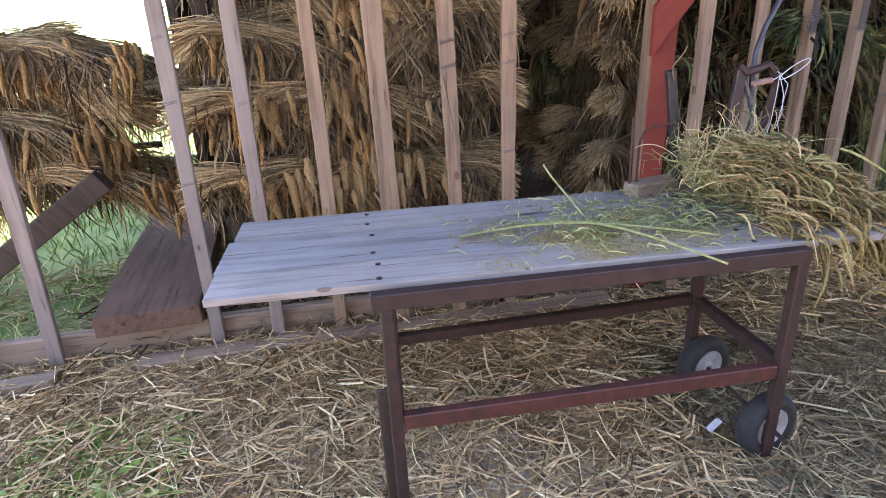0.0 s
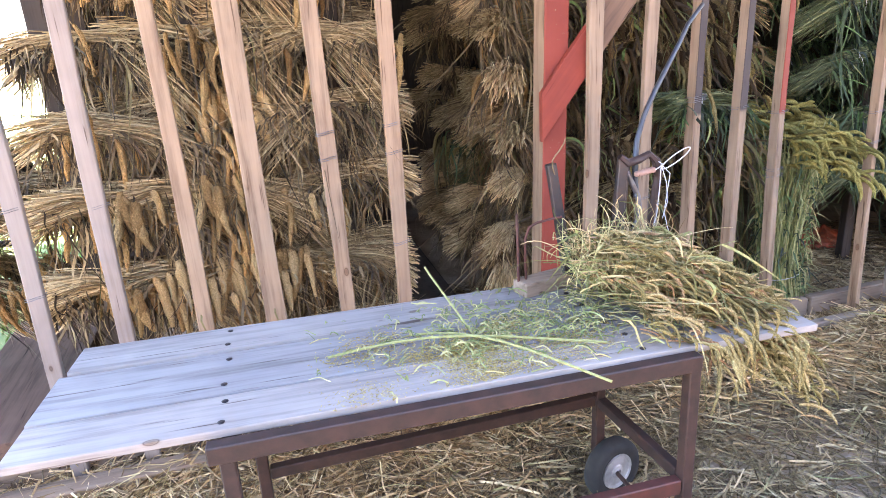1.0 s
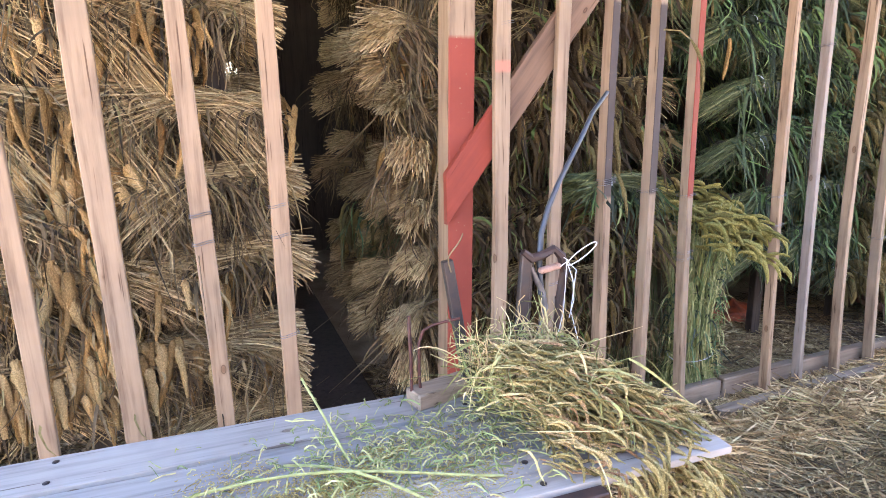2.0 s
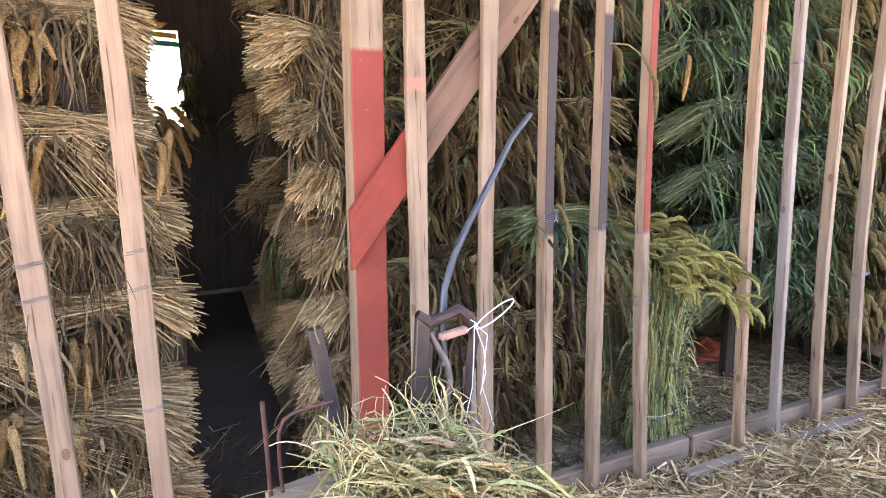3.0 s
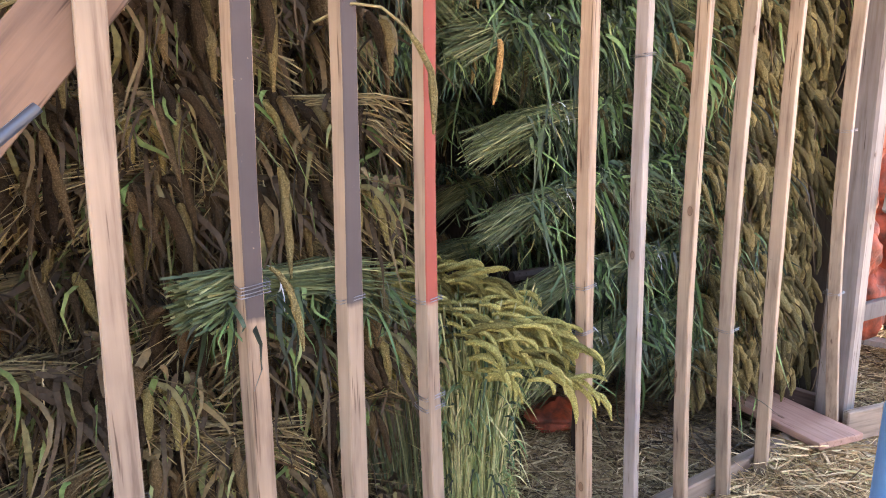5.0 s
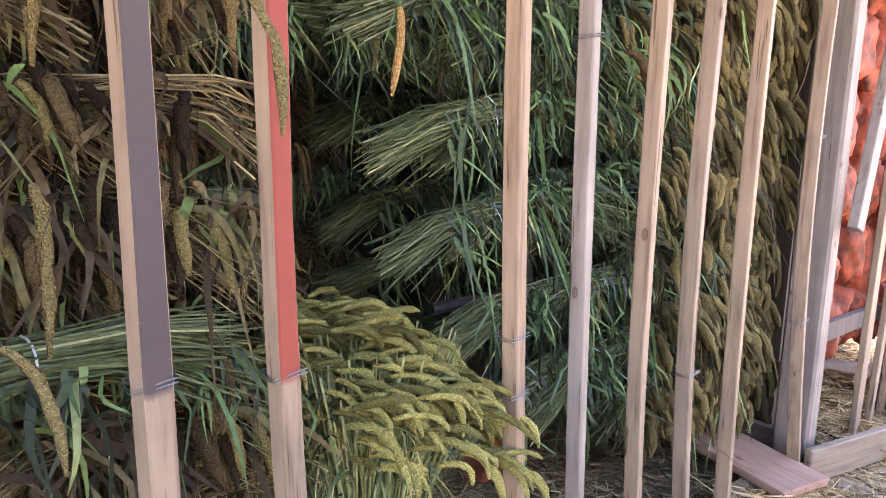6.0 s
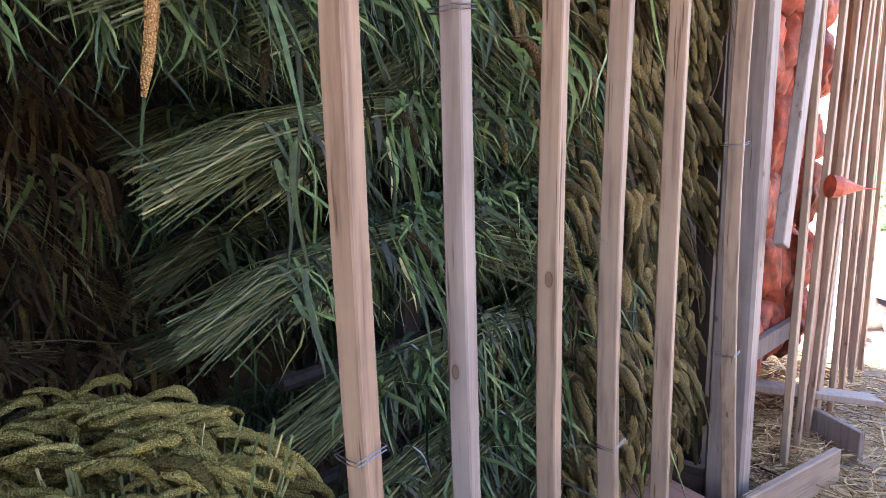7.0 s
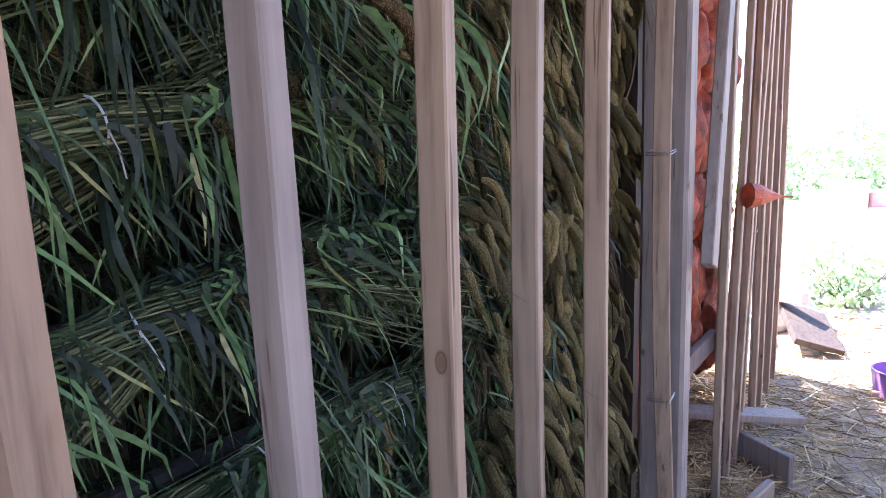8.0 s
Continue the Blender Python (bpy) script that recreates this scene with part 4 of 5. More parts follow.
P = fall(rng, p0 - HO, d, rng.uniform(0.18, 0.55, n), 7, rng.uniform(0.22, 0.55, n), 0.16)


def on_planks(Q, low):
    """Lifts what would sink into the table top."""
    Q[:, :, 2] = np.where((Q[:, :, 0] + HO[0] < 1.19) & (Q[:, :, 1] + HO[1] > 1.31), np.maximum(Q[:, :, 2], low), Q[:, :, 2])
    return Q


P = on_planks(P, 0.006)
k = 240
tuft = fall(rng, np.stack([0.98 + rng.uniform(0, 0.28, k), 1.64 + rng.normal(0, 0.09, k), 0.77 + rng.uniform(0, 0.12, k)], axis=-1) - HO, np.stack([rng.normal(-0.25, 0.5, k), rng.normal(-0.1, 0.45, k), rng.uniform(0.25, 1.1, k)], axis=-1), rng.uniform(0.08, 0.24, k), 7, rng.uniform(0.0, 0.4, k), 0.2)
S = np.concatenate([P, tuft])
tagged(part_mesh("straw", strand_mesh("straw", strands(S, rng.uniform(0.0009, 0.0019, len(S))[:, None] * np.linspace(1, 0.6, 7)[None, :], 3)), "pale_stalk", heap), kind="stuff")
k = 190
butts = fall(rng, np.stack([1.0 + rng.uniform(0, 0.30, k), 1.66 + rng.normal(0, 0.07, k), 0.79 + rng.uniform(0, 0.10, k)], axis=-1) - HO, np.stack([rng.normal(-0.1, 0.4, k), rng.normal(-0.05, 0.35, k), rng.uniform(0.5, 1.1, k)], axis=-1), rng.uniform(0.06, 0.20, k), 7, rng.uniform(-0.1, 0.35, k), 0.25)
tagged(part_mesh("cut_straw", strand_mesh("cut_straw", strands(butts, rng.uniform(0.0010, 0.0020, k)[:, None] * np.linspace(1, 0.7, 7)[None, :], 4)), "straw", heap, "reddish tan cut stalk ends"), kind="stuff")
nl = 300
p0 = S[rng.integers(0, len(S), nl), rng.integers(0, 6, nl)]
d = np.stack([rng.normal(0.45, 0.5, nl), rng.normal(-0.25, 0.45, nl), rng.uniform(-0.2, 0.5, nl)], axis=-1)
Q = on_planks(fall(rng, p0, d, rng.uniform(0.06, 0.22, nl), 6, rng.uniform(0.3, 0.9, nl), 0.3), 0.005)
tagged(part_mesh("foliage", strand_mesh("foliage", strands(Q, rng.uniform(0.5, 1.6, nl)[:, None] * 0.0024 * np.array([0.7, 1, 1, 0.8, 0.5, 0.1]), 2)), "pale_stalk", heap), kind="stuff")
nh = 1700
ux, uy = rng.uniform(0.0, 1.0, nh) ** 0.8, np.clip(rng.normal(0, 0.5, nh), -1, 1)
hx = 1.00 + 0.48 * ux
top = 0.94 - 0.05 * ux - 0.20 * ux ** 2 - 0.14 * uy ** 2
p0 = np.stack([hx, 1.56 - 0.06 * ux + 0.20 * uy, top - rng.uniform(-0.02, 0.13, nh)], axis=-1) - HO
lock = rng.integers(0, 70, nh)
d = np.stack([rng.uniform(0.6, 1.0, nh), rng.normal(-0.30, 0.30, 70)[lock] + rng.normal(0, 0.10, nh), rng.uniform(-0.18, 0.34, 70)[lock] + rng.normal(0, 0.08, nh)], axis=-1)
Hh = on_planks(fall(rng, p0, d, rng.uniform(0.10, 0.19, nh), 9, rng.uniform(0.12, 0.60, nh), 0.13), 0.010)
tagged(part_mesh("foxtail", strand_mesh("foxtail", foxtail(Hh, rng.uniform(0.0018, 0.0052, nh), 5)), plant_material("pale_head", [(0.0, (0.14, 0.125, 0.062)), (0.35, (0.34, 0.305, 0.15)), (0.65, (0.52, 0.45, 0.245)), (0.85, (0.62, 0.51, 0.31)), (1.0, (0.44, 0.26, 0.17))], 0.9, 0.1, 150), heap), kind="stuff")
nd = 26
p0 = np.stack([np.clip(rng.normal(1.24, 0.07, nd), 1.1, 1.34), rng.uniform(1.22, 1.36, nd), rng.uniform(0.69, 0.78, nd)], axis=-1) - HO
Hd = fall(rng, p0, np.stack([rng.uniform(0.2, 0.9, nd), rng.uniform(-0.5, 0.0, nd), rng.uniform(-0.5, 0.1, nd)], axis=-1), rng.uniform(0.09, 0.20, nd), 9, rng.uniform(0.4, 0.9, nd), 0.16)
for i in range(nd):
    part_mesh("seed_head", strand_mesh("seed_head", foxtail(Hd[i:i + 1], rng.uniform(0.0028, 0.0055, 1), 7)), bpy.data.materials["pale_head"], heap)

# threshed litter and grain on the planks
rng = np.random.default_rng(9)
n = 800
px = np.clip(rng.normal(0.82, 0.22, n), 0.25, 1.15)
py = np.clip(rng.normal(1.60, 0.11, n), 1.36, 1.85)
ang = rng.uniform(0, 6.28, n)
ln = rng.uniform(0.01, 0.085, n) * rng.uniform(0.4, 1.0, n)
s = np.linspace(-0.5, 0.5, 5)
P = np.stack([px[:, None] + np.cos(ang)[:, None] * ln[:, None] * s, py[:, None] + np.sin(ang)[:, None] * ln[:, None] * s, 0.703 + rng.uniform(0, 0.022, n)[:, None] + (rng.uniform(0, 0.012, n)[:, None]) * (0.25 - s ** 2) * 4], axis=-1)
P += rng.normal(size=P.shape) * 0.0012
P[:, :, 2] = np.maximum(P[:, :, 2], 0.7025)
lit = part_mesh("cut_straw", strand_mesh("cut_straw", strands(P, rng.uniform(0.0008, 0.0022, n)[:, None] * np.ones((1, 5)), 3)), "cut_green")
tagged(lit, "scattered green cut stems on the grey planks", "straw", kind="stuff")
for (x0, y0, x1, y1, dip) in ((0.52, 1.66, 0.86, 1.27, 0.0), (0.60, 1.84, 0.66, 1.62, 0.12), (0.28, 1.62, 0.95, 1.44, 0.0)):
    s = np.linspace(0, 1, 9)
    zz = 0.708 + 0.03 * np.sin(s * 3.1) + dip * (1 - s) ** 2
    P = np.stack([x0 + (x1 - x0) * s, y0 + (y1 - y0) * s + 0.02 * np.sin(s * 5), zz], axis=-1)[None]
    tagged(part_mesh("stem", strand_mesh("stem", strands(P, np.full((1, 9), 0.0032), 5)), "cut_green"), "single long pale green stem lying on the table", "stem", "long stems on the table")
n = 9000
blot = rng.integers(0, 26, n)
bx, by = rng.normal(0.70, 0.20, 26), rng.normal(1.52, 0.08, 26)
px, py = bx[blot] + rng.normal(0, 0.05, n), by[blot] + rng.normal(0, 0.035, n)
ok = (px > 0.1) & (px < 1.15) & (py > 1.37) & (py < 1.84)
px, py = px[ok], py[ok]
c = np.stack([px, py, np.full(len(px), 0.7015)], axis=-1)
P = c[:, None, :] + np.array([[-1.0], [0.0], [1.0]])[None] * (rng.normal(size=(len(px), 1, 3)) * (0.0022, 0.0022, 0.0))
tagged(part_mesh("grain", strand_mesh("grain", strands(P, np.full((len(px), 3), 0.0014) * np.array([0.5, 1, 0.5]), 3)), "grain"), "spilled pale millet grain on the planks", "grain", kind="stuff")

# ---- stripping stand behind the table ----
stand = thing("stripping_stand", "black steel stand with bent rod and white string behind table", "stand", at=(1.35, 1.83, -0.006))
SO = Vector((1.36, 1.86, 0))
OFF = Matrix.Translation(-SO + Vector((-0.078, -0.01, 0.012)))
bm = bmesh.new()
bar(bm, (1.216, 1.86, 0.63), (1.250, 1.86, 1.085), 0.034, 0.020, 0.003, (0, 1, 0))
part("upright", bm, "black", stand, "", Matrix.Translation(-SO))
bm = bmesh.new()
bar(bm, (1.244, 1.875, 0.63), (1.272, 1.875, 1.06), 0.012, 0.024, 0.002, (0, 1, 0))
part("upright", bm, "black", stand, "", Matrix.Translation(-SO))
bm = bmesh.new()
bar(bm, (1.376, 1.875, 0.63), (1.370, 1.875, 0.94), 0.024, 0.024, 0.003, (0, 1, 0))
part("upright", bm, "pine_grey", stand, "pale wooden leg", Matrix.Translation(-SO))
bm = bmesh.new()
bar(bm, (1.10, 1.745, 0.645), (1.24, 1.855, 0.645), 0.030, 0.030, 0.003)
part("arm", bm, "frame", stand, "", Matrix.Translation(-SO))
bm = bmesh.new()
bar(bm, (1.19, 1.868, 0.645), (1.40, 1.868, 0.645), 0.030, 0.030, 0.003)
part("cross_bar", bm, "frame", stand, "", Matrix.Translation(-SO))
P = np.array([[(1.235, 1.855, 1.095), (1.262, 1.855, 1.072), (1.300, 1.855, 1.078), (1.335, 1.855, 1.092), (1.362, 1.855, 1.070), (1.374, 1.857, 1.02), (1.366, 1.862, 0.95), (1.360, 1.868, 0.86), (1.362, 1.87, 0.74)]])
part_mesh("clamp", strand_mesh("clamp", strands(P - np.array(SO), np.array([[0.010, 0.014, 0.013, 0.012, 0.014, 0.013, 0.012, 0.011, 0.010]]), 7)), "frame", stand, "rusty curved clamp head")
bm = bmesh.new()
bar(bm, (1.282, 1.842, 1.036), (1.350, 1.842, 1.046), 0.022, 0.016, 0.004)
part("wood_wedge", bm, "board_pink", stand, "splintered wooden wedge", Matrix.Translation(-SO))
P = np.array([[(1.268, 1.865, 1.045), (1.285, 1.862, 1.005), (1.306, 1.86, 0.965), (1.314, 1.86, 0.92), (1.302, 1.862, 0.87), (1.285, 1.865, 0.80), (1.28, 1.865, 0.74)]])
part_mesh("pipe", strand_mesh("string", strands(P - np.array(SO), np.full((1, 7), 0.0085), 8)), "wire", stand, "bent grey steel tube")
rod = np.array([(1.300, 0.96), (1.304, 1.05), (1.320, 1.13), (1.354, 1.20), (1.402, 1.27), (1.456, 1.34), (1.508, 1.405), (1.552, 1.464), (1.618, 1.524)])
P = np.stack([rod[:, 0], np.linspace(1.86, 2.01, 9), rod[:, 1]], axis=-1)[None]
part_mesh("bent_rod", strand_mesh("bent_rod", strands(P - np.array(SO), np.full((1, 9), 0.0085) * np.linspace(1.1, 0.8, 9), 8)), "rod", stand, "bent black rod")
th = np.linspace(0, 6.283, 22)
loop = np.stack([1.415 + 0.050 * np.cos(th + 2.6), np.full(22, 1.83), 1.075 + 0.014 * np.sin(th + 2.6) + 0.026 * np.cos(th + 2.6)], axis=-1)[None]
tails = np.array([[(1.41, 1.835, 1.05), (1.405, 1.83, 0.98), (1.40, 1.83, 0.9), (1.38, 1.83, 0.82)], [(1.41, 1.835, 1.05), (1.43, 1.83, 0.99), (1.435, 1.83, 0.93), (1.42, 1.83, 0.88)], [(1.41, 1.835, 1.05), (1.44, 1.83, 1.02), (1.425, 1.83, 0.90), (1.45, 1.82, 0.80)], [(1.40, 1.835, 1.06), (1.415, 1.83, 1.05), (1.415, 1.84, 1.045), (1.39, 1.835, 1.035)]])
part_mesh("string", strand_mesh("string", strands(loop - np.array(SO), np.full((1, 22), 0.0019), 5), strands(tails - np.array(SO) + (-0.05, -0.01, 0.012), np.full((4, 4), 0.0014), 5)), "twine", stand, "knotted white string")
post2 = thing("steel_bracket", "dark angled steel bar with a thin rusty hook on a block", "bracket", at=(1.0, 1.83, 0.702))
BO = Matrix.Translation((-1.0, -1.83, -0.702))
bm = bmesh.new()
bar(bm, (1.055, 1.82, 0.715), (0.998, 1.83, 1.09), 0.030, 0.022, 0.003, (0, 1, 0))
part("bar", bm, "black", post2, "", BO)
bm = bmesh.new()
box(bm, (0.20, 0.07, 0.045), pose(0.98, 1.83, 0.7235, 0, 0, 12), 0.004)
part("block", bm, "old_wood", post2, "grey wooden block", BO)
P = np.array([[(0.885, 1.82, 0.703), (0.885, 1.82, 0.83), (0.883, 1.82, 0.955)]])
Q = np.array([[(0.912, 1.822, 0.703), (0.908, 1.822, 0.80), (0.910, 1.822, 0.875), (0.922, 1.82, 0.908), (0.945, 1.818, 0.920), (0.985, 1.815, 0.926), (1.025, 1.812, 0.930)]])
part_mesh("hook", strand_mesh("bent_rod", strands(P - np.array((1.0, 1.83, 0.702)), np.full((1, 3), 0.0050), 6), strands(Q - np.array((1.0, 1.83, 0.702)), np.full((1, 7), 0.0042), 6)), "rusty", post2, "thin rusty hooked rod")

P = np.array([[(1.004, 1.815, 1.06), (0.997, 1.815, 1.085), (0.996, 1.815, 1.100), (1.004, 1.816, 1.112), (1.016, 1.818, 1.123), (1.027, 1.82, 1.134), (1.036, 1.82, 1.147), (1.041, 1.82, 1.160)]])
part_mesh("stalk", strand_mesh("string", strands(P - np.array((1.0, 1.83, 0.702)), np.full((1, 8), 0.0022), 5)), "dry_leaf", post2, "curled dry stalk caught on the bar")

# ---- straw litter ----


def litter(name, n, x0, x1, y0, y1, depth, seed, label, surf="litter", lmin=0.08, lmax=0.36, w=0.0016):
    rng = np.random.default_rng(seed)
    px, py = rng.uniform(x0, x1, n), rng.uniform(y0, y1, n)
    hz = np.array([noise.noise((a * 1.3, b2 * 1.3, 4.0)) for a, b2 in zip(px, py)])
    keep = hz > rng.uniform(-1.0, 0.05, n)
    px, py, hz = px[keep], py[keep], hz[keep]
    n = len(px)
    ang = rng.uniform(0, 6.283, n)
    ln = rng.uniform(lmin, lmax, n)
    s = np.linspace(-0.5, 0.5, 4)
    bend = rng.normal(0, 0.10, n)
    zz = 0.012 + depth * np.clip(hz + 0.6, 0.1, 1.3) * rng.uniform(0.05, 1, n) ** 1.3
    P = np.stack([px[:, None] + ln[:, None] * (np.cos(ang)[:, None] * s - np.sin(ang)[:, None] * bend[:, None] * s * s * 4),
                  py[:, None] + ln[:, None] * (np.sin(ang)[:, None] * s + np.cos(ang)[:, None] * bend[:, None] * s * s * 4),
                  zz[:, None] + rng.normal(0, 0.09, n)[:, None] * ln[:, None] * s * 1.6 + rng.normal(size=(n, 4)) * 0.003], axis=-1)
    P[:, :, 2] = np.maximum(P[:, :, 2], 0.014)
    r = rng.uniform(0.6, 1.5, n)[:, None] * w * np.ones((1, 4))
    flat = rng.uniform(size=n) < 0.55
    me = strand_mesh(name, strands(P[~flat], r[~flat], 3), strands(P[flat], r[flat] * 1.9, 2))
    return tagged(part_mesh(name, me, surf), label, "straw", kind="stuff")


litter("straw_litter", 25000, -2.2, 1.0, -0.2, 2.42, 0.055, 1, "loose dry straw strewn thick over the floor", lmax=0.30, w=0.0013)
# this side of the floor is shaded by using the darker straw colour
litter("straw_litter", 16000, 0.85, 3.2, -0.2, 2.42, 0.045, 7, "straw round the table's wheeled end, coloured darker for shade", "dim_litter", lmax=0.30, w=0.0013)
litter("straw_litter", 1500, 0.9, 3.2, 1.9, 2.42, 0.05, 8, "fresh dry straw along the foot of the fence")
litter("straw_litter", 5000, 2.1, 4.6, 2.0, 2.46, 0.10, 12, "drift of golden straw against the foot of the fence")
litter("straw_litter", 3500, 2.7, 3.9, 2.46, 3.4, 0.07, 13, "brown fallen straw on the floor of the bay", "straw")
litter("straw_litter", 350, -2.0, -1.12, 2.5, 3.5, 0.05, 9, "dry straw at the edge of the grass")
litter("straw_litter", 9000, 2.4, 5.5, 0.4, 2.45, 0.05, 2, "dry straw strewn along the fence")
# darker leaf colour on the next two paints in shade from the hay overhead
litter("straw_litter", 5500, 1.0, 5.4, 2.42, 3.6, 0.06, 3, "straw and chaff beneath the racks, toned dark for shade", "dry_leaf")
litter("straw_litter", 3500, -1.2, 0.9, 2.45, 3.6, 0.10, 4, "straw and chaff beneath the dry sheaves, toned dark for shade", "dry_leaf")
litter("straw_litter", 4500, 4.95, 7.4, 2.42, 3.3, 0.05, 16, "straw and chaff under the orange sacks")
litter("straw_litter", 2600, 5.4, 7.4, 0.6, 2.45, 0.035, 14, "dry straw trodden into the sandy ground", lmax=0.26, w=0.0013)
litter("straw_litter", 1500, 5.0, 9.0, 0.8, 2.4, 0.03, 6, "thin scatter of straw at the open end")
litter("green_litter", 650, -1.15, -0.6, 1.55, 2.0, 0.04, 5, "small green weeds among the straw", "grass", 0.03, 0.09, 0.004)

s = np.linspace(0, 1, 9)
P = np.stack([-1.45 + 0.42 * s, 1.60 + 0.05 * np.sin(s * 5), 0.045 + 0.012 * np.sin(s * 7)], axis=-1)[None]
tagged(part_mesh("hose", strand_mesh("bent_rod", strands(P, np.full((1, 9), 0.009), 8)), plain("teal_plastic", (0.04, 0.20, 0.24), (0.03, 0.14, 0.17), 9.0, 0.5)), "short piece of teal plastic hose half buried in straw", "hose")
bm = bmesh.new()
box(bm, (0.05, 0.022, 0.003), Matrix(), 0.001)
for v in bm.verts:
    v.co.z += 0.006 * math.sin(v.co.x * 60)
tagged(part("scrap", bm, M["twine"], None, "", pose(1.02, 1.42, 0.065, 10, -12, 20)), "torn white scrap lying on the straw", "scrap")

# ---- outside, open left end ----
rng = np.random.default_rng(15)
n = 9000
px, py = rng.uniform(-5.5, -0.85, n), rng.uniform(2.55, 8.5, n)
ok = rng.uniform(size=n) < np.clip(1.3 - (px + 1.2) * 1.2, 0.05, 1)
px, py = px[ok], py[ok]
n = len(px)
p0 = np.stack([px, py, np.full(n, 0.0)], axis=-1)
d = np.stack([rng.normal(0, 0.45, n), rng.normal(0, 0.45, n), np.ones(n)], axis=-1)
P = fall(rng, p0, d, rng.uniform(0.06, 0.22, n), 4, rng.uniform(-0.1, 0.25, n))
tagged(part_mesh("grass", strand_mesh("grass", strands(P, np.full((n, 4), 0.004) * np.array([1, 0.9, 0.6, 0.1]), 2)), "grass"), "short green grass outside the shed", "grass", kind="stuff")

# ---- far end: sacks, barrel, rubble ----


def sack(at, size, seed, label):
    bm = bmesh.new()
    bmesh.ops.create_icosphere(bm, subdivisions=4, radius=1.0)
    for v in bm.verts:
        p = v.co.copy()
        k = 1 + 0.30 * noise.noise(p * 1.6 + Vector((seed, 0, 0))) + 0.16 * noise.noise(p * 5 + Vector((0, seed, 0))) + 0.07 * noise.noise(p * 11 + Vector((0, 0, seed)))
        v.co = Vector((p.x * size[0] * k, p.y * size[1] * k, p.z * size[2] * k))
        if p.z > 0.7:
            v.co.x *= 1 - (p.z - 0.7) * 2.4
            v.co.y *= 1 - (p.z - 0.7) * 2.4
            v.co.z += (p.z - 0.7) * 0.12
    for f in bm.faces:
        f.smooth = True
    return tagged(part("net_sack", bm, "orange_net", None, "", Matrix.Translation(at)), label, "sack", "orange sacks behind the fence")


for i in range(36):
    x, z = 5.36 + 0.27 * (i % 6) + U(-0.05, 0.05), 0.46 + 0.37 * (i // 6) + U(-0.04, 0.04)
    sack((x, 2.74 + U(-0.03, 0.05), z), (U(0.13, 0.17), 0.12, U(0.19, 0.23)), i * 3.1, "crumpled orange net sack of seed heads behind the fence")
sack((3.73, 3.31, 0.075), (0.17, 0.13, 0.06), 71.0, "flattened orange net sack on the floor of the bay")
rack("drying_rack", "dark pole rack carrying orange sacks", 5.0, 6.9, (2.95,), (0.95, 1.5, 2.1), (5.15, 6.85))
bm = bmesh.new()
lathe(bm, [(0.055, 0), (0.05, 0.04), (0.024, 0.10), (0.005, 0.15), (0.003, 0.20)], pose(5.60, 2.375, 1.31, 0, 94, -50), 9)
tagged(part("orange_cap", bm, "orange_net"), "orange plastic cone tied to a batten", "plastic cone")

bm = bmesh.new()
bp = [(0.25, 0.0), (0.27, 0.015), (0.28, 0.08), (0.285, 0.30), (0.292, 0.33), (0.285, 0.36), (0.285, 0.68), (0.292, 0.71), (0.285, 0.74), (0.28, 0.98), (0.262, 1.03), (0.262, 1.06), (0.24, 1.06), (0.238, 1.03)]
lathe(bm, bp, pose(2.95, 1.33, 0.012), 40)
for f in bm.faces:
    f.smooth = True
tagged(part("barrel", bm, plain("blue_plastic", (0.18, 0.36, 0.66), (0.13, 0.28, 0.55), 7.0, 0.45)), "light blue plastic barrel standing on the straw", "barrel")


def rock(at, size, seed, name="rock", surf="rock", label="pale rough stone at the open end", cat="stone"):
    bm = bmesh.new()
    bmesh.ops.create_icosphere(bm, subdivisions=3, radius=1.0)
    for v in bm.verts:
        p = v.co.copy()
        k = 1 + 0.28 * noise.noise(p * 1.3 + Vector((seed, 0, 0))) + 0.08 * noise.noise(p * 4 + Vector((seed, 0, 0)))
        v.co = Vector((p.x * size[0] * k, p.y * size[1] * k, max(p.z, -0.55) * size[2] * k))
    return tagged(part(name, bm, surf, None, "", Matrix.Translation(at)), label, cat)


for i in range(9):
    rock((7.9 + 0.28 * i + U(-0.1, 0.1), 2.5 + U(-0.25, 0.3), 0.06), (U(0.12, 0.25), U(0.1, 0.2), U(0.08, 0.16)), i * 2.3)
rock((8.6, 2.75, 0.2), (0.5, 0.35, 0.45), 41.0, "rock", "rock", "large grey stone by the open end")


def shrub(at, r, n, seed, label):
    ob = thing("shrub", label, "shrub", at=at)
    rng = np.random.default_rng(seed)
    k = 26
    d = rng.normal(size=(k, 3)) * (0.7, 0.7, 0.4) + (0, 0, 0.8)
    S = fall(rng, np.zeros((k, 3)), d, rng.uniform(0.7, 1.3, k) * r, 5, rng.uniform(-0.1, 0.2, k))
    part_mesh("stems", strand_mesh("stems", strands(S, np.full((k, 5), 0.006) * np.linspace(1.2, 0.4, 5), 4)), "green_stalk", ob)
    i = rng.integers(0, k, n)
    p0 = S[i, rng.integers(1, 5, n)] + rng.normal(size=(n, 3)) * 0.10 * r
    L = fall(rng, p0, rng.normal(size=(n, 3)) * 0.7 + (0, 0, 0.3), rng.uniform(0.06, 0.14, n) * max(1, r * 0.8), 4, rng.uniform(0, 0.4, n))
    part_mesh("foliage", strand_mesh("foliage", strands(L, np.full((n, 4), 0.02 * max(1, r * 0.8)) * np.array([0.3, 1, 0.8, 0.05]), 2)), "bloom", ob)
    return ob


shrub((9.6, 2.1, 0), 0.75, 900, 3, "small leafy green shrub in the sun")
shrub((15.5, 3.4, 0), 2.6, 2500, 4, "tall green bush beyond the shed")
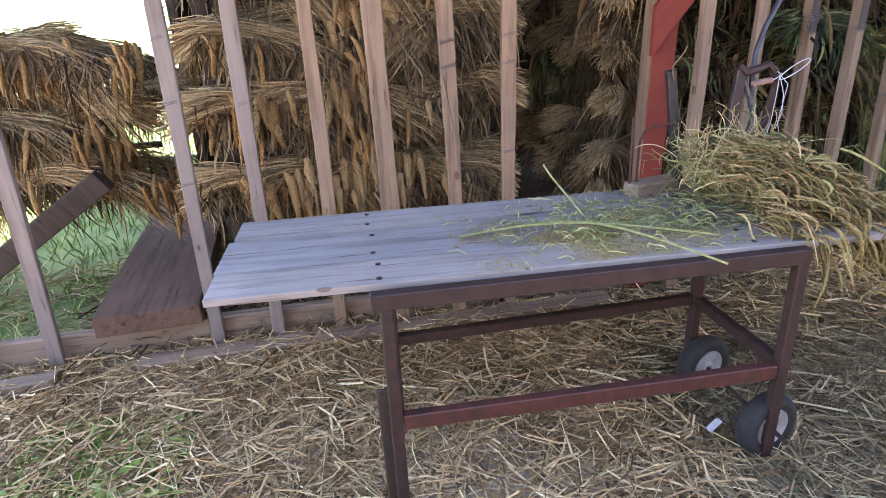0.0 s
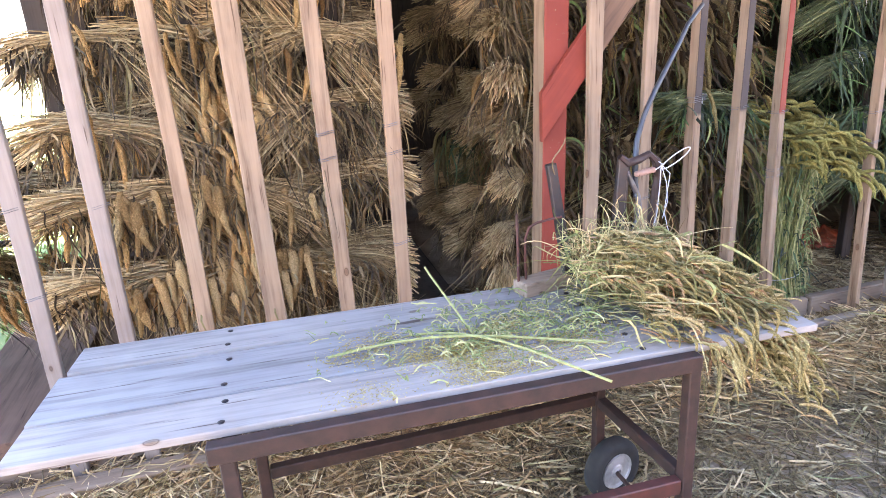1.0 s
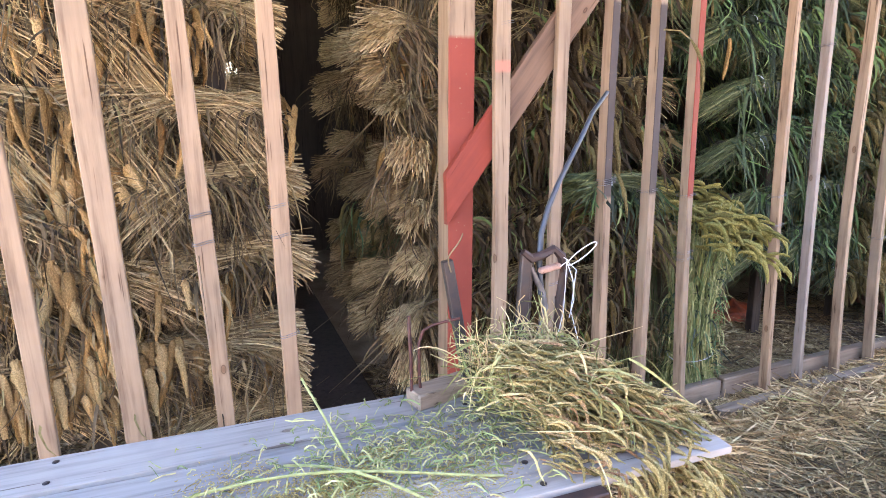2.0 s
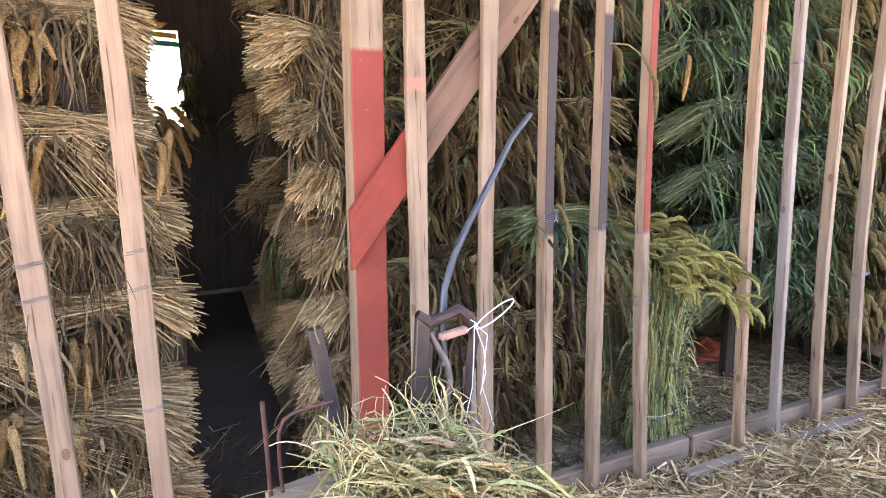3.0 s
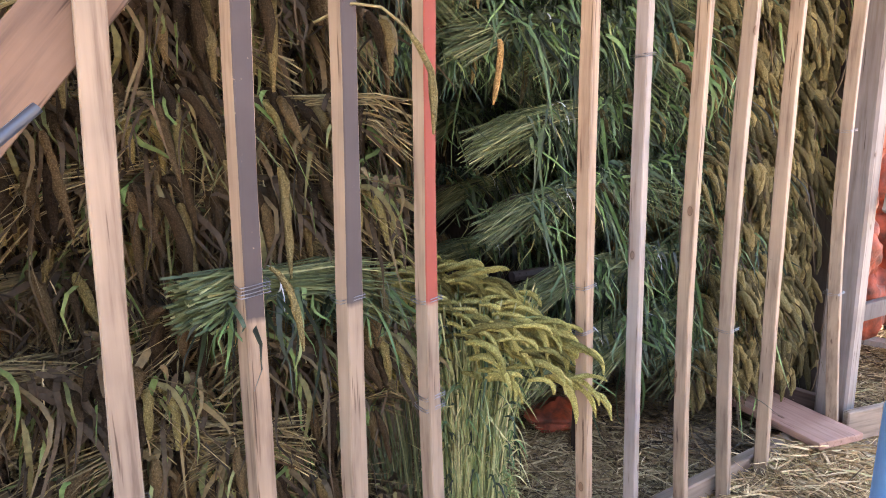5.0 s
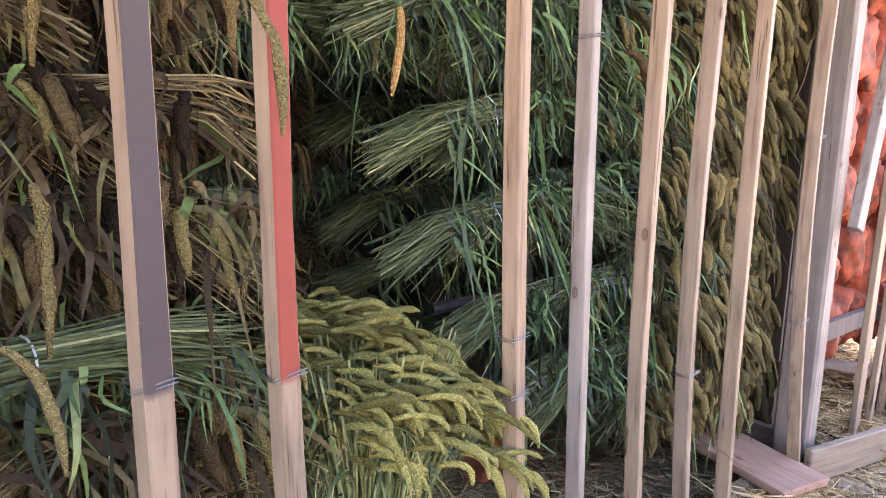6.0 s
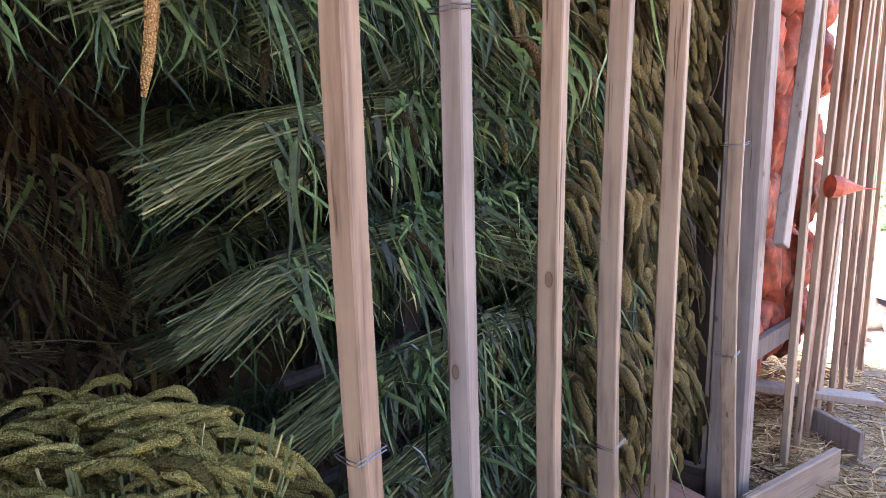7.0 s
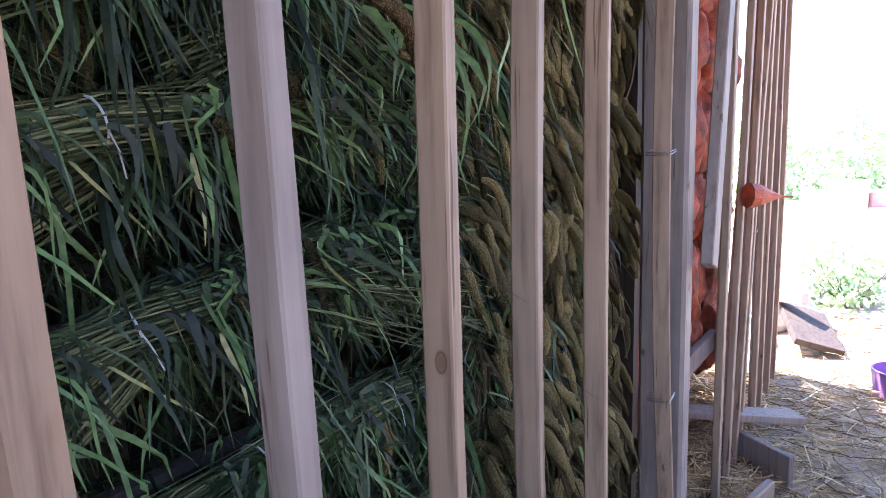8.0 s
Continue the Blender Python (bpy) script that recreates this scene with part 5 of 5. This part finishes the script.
shrub((17.0, 0.6, 0), 3.0, 2500, 5, "tall green bush beyond the shed")
for i, (x, y) in enumerate(((11.5, 2.2), (11.9, 2.5), (12.0, 1.9))):
    bm = bmesh.new()
    box(bm, (0.5, 0.4, 0.35), Matrix(), 0.02)
    tagged(part("block", bm, "brick", None, "", pose(x, y, 0.9 if i == 0 else 0.75, 0, 0, 12 * i)), "red clay block on a low wall", "block")
bm = bmesh.new()
box(bm, (1.6, 1.4, 0.75), Matrix(), 0.03)
tagged(part("low_wall", bm, "rock", None, "", pose(11.8, 2.2, 0.37, 0, 0, 8)), "low pale wall in the sun", "wall", kind="structure")
bm = bmesh.new()
lathe(bm, [(0.10, 0), (0.14, 0.02), (0.16, 0.16), (0.165, 0.18), (0.15, 0.18), (0.13, 0.03)], pose(7.15, 1.74, 0.0), 24)
tagged(part("basin", bm, "purple"), "purple plastic basin on the ground", "basin")

board("slab", "dark broken slab leaning on pale stones", (0.50, 0.34, 0.05), pose(7.95, 2.28, 0.16, 16, -18, 20), "dark_wood", "slab")
bm = bmesh.new()
box(bm, (0.21, 0.10, 0.09), Matrix(), 0.006, 2)
tagged(part("brick", bm, "brick", None, "", pose(8.05, 2.42, 0.36, 4, 0, 70)), "single red brick on the stone heap", "brick")

# coloured strips at the end of the passage
for i, (z, s) in enumerate(((2.34, "flag_y"), (2.27, "flag_g"), (2.42, "flag_y"))):
    bm = bmesh.new()
    box(bm, (0.30, 0.004, 0.05), pose(0, 0, 0, 8 * i, 0, 6 * i), 0.001)
    for v in bm.verts:
        v.co.z += 0.012 * math.sin(v.co.x * 30 + i)
    tagged(part("plastic_strip", bm, s, None, "", pose(0.79 + 0.01 * i, 6.764, z)), "coloured plastic strip strung over the passage", "strip", "strips over the passage")

# stray heads and leaves caught at the fence
for i, (x, y, z, ln, r, s) in enumerate(((2.752, 2.60, 1.76, 0.20, 0.011, "dry_head"), (2.06, 2.52, 1.42, 0.26, 0.011, "olive_head"), (1.62, 2.55, 1.50, 0.24, 0.010, "brown_head"), (2.20, 2.60, 1.86, 0.22, 0.010, "brown_head"), (3.42, 2.50, 1.72, 0.30, 0.012, "brown_head"), (3.50, 2.52, 1.66, 0.26, 0.012, "olive_head"))):
    q = np.random.default_rng(100 + i)
    ob = thing("stray_foxtail", "single foxtail head dangling from a stalk above", "seed head", "stray heads", at=(x, y, z))
    H = fall(q, np.zeros((1, 3)), np.array([[0.12 if i < 4 else 0.9, 0.0, -0.3 if i < 4 else 0.15]]), np.array([ln]), 9, np.array([0.85 if i < 4 else 0.75]))
    part_mesh("seed_head", strand_mesh("seed_head", foxtail(H, np.array([r]), 7)), s, ob)
    S = np.stack([np.linspace(-0.10, 0, 5), np.linspace(0.12, 0, 5), 0.12 - 0.12 * np.linspace(0, 1, 5) ** 2], axis=-1)[None]
    part_mesh("stem", strand_mesh("stem", strands(S, np.full((1, 5), 0.002), 4)), "green_stalk", ob)

# long blades caught between the battens
q = np.random.default_rng(140)
tuft = thing("leaf_tuft", "tuft of bright green blades poking out between the battens", "leaves", at=(3.58, 2.56, 1.72))
k = 18
P = fall(q, q.normal(size=(k, 3)) * (0.03, 0.02, 0.03), np.stack([q.uniform(0.35, 1.0, k), q.uniform(-0.30, 0.05, k), q.uniform(-0.1, 0.35, k)], axis=-1), q.uniform(0.16, 0.34, k), 8, q.uniform(0.5, 1.0, k), 0.10, 0.12)
for i in range(k):
    part_mesh("blade", strand_mesh("blade", strands(P[i:i + 1], q.uniform(0.004, 0.0075) * np.array([[0.5, 0.9, 1.0, 1.0, 0.9, 0.7, 0.4, 0.08]]), 2)), "fresh_leaf", tuft)
blade = thing("arching_stalk", "single long stalk arching over the painted battens, its head drooping", "stalk", at=(2.16, 2.40, 1.75))
S = np.array([[(-0.02, 0.08, -0.02), (0.035, 0.0, 0.012), (0.09, -0.025, 0.006), (0.135, -0.033, -0.025), (0.175, -0.034, -0.065)]])
part_mesh("stem", strand_mesh("bent_rod", strands(S, np.full((1, 5), 0.0035), 6)), "brown_stalk", blade)
T = np.array([[(0.135, -0.034, -0.025), (0.175, -0.034, -0.065), (0.207, -0.034, -0.12), (0.215, -0.033, -0.17), (0.217, -0.032, -0.22), (0.214, -0.032, -0.26)]])
part_mesh("seed_head", strand_mesh("seed_head", foxtail(T, np.array([0.009]), 7)), "olive_head", blade, "slim drooping seed head")
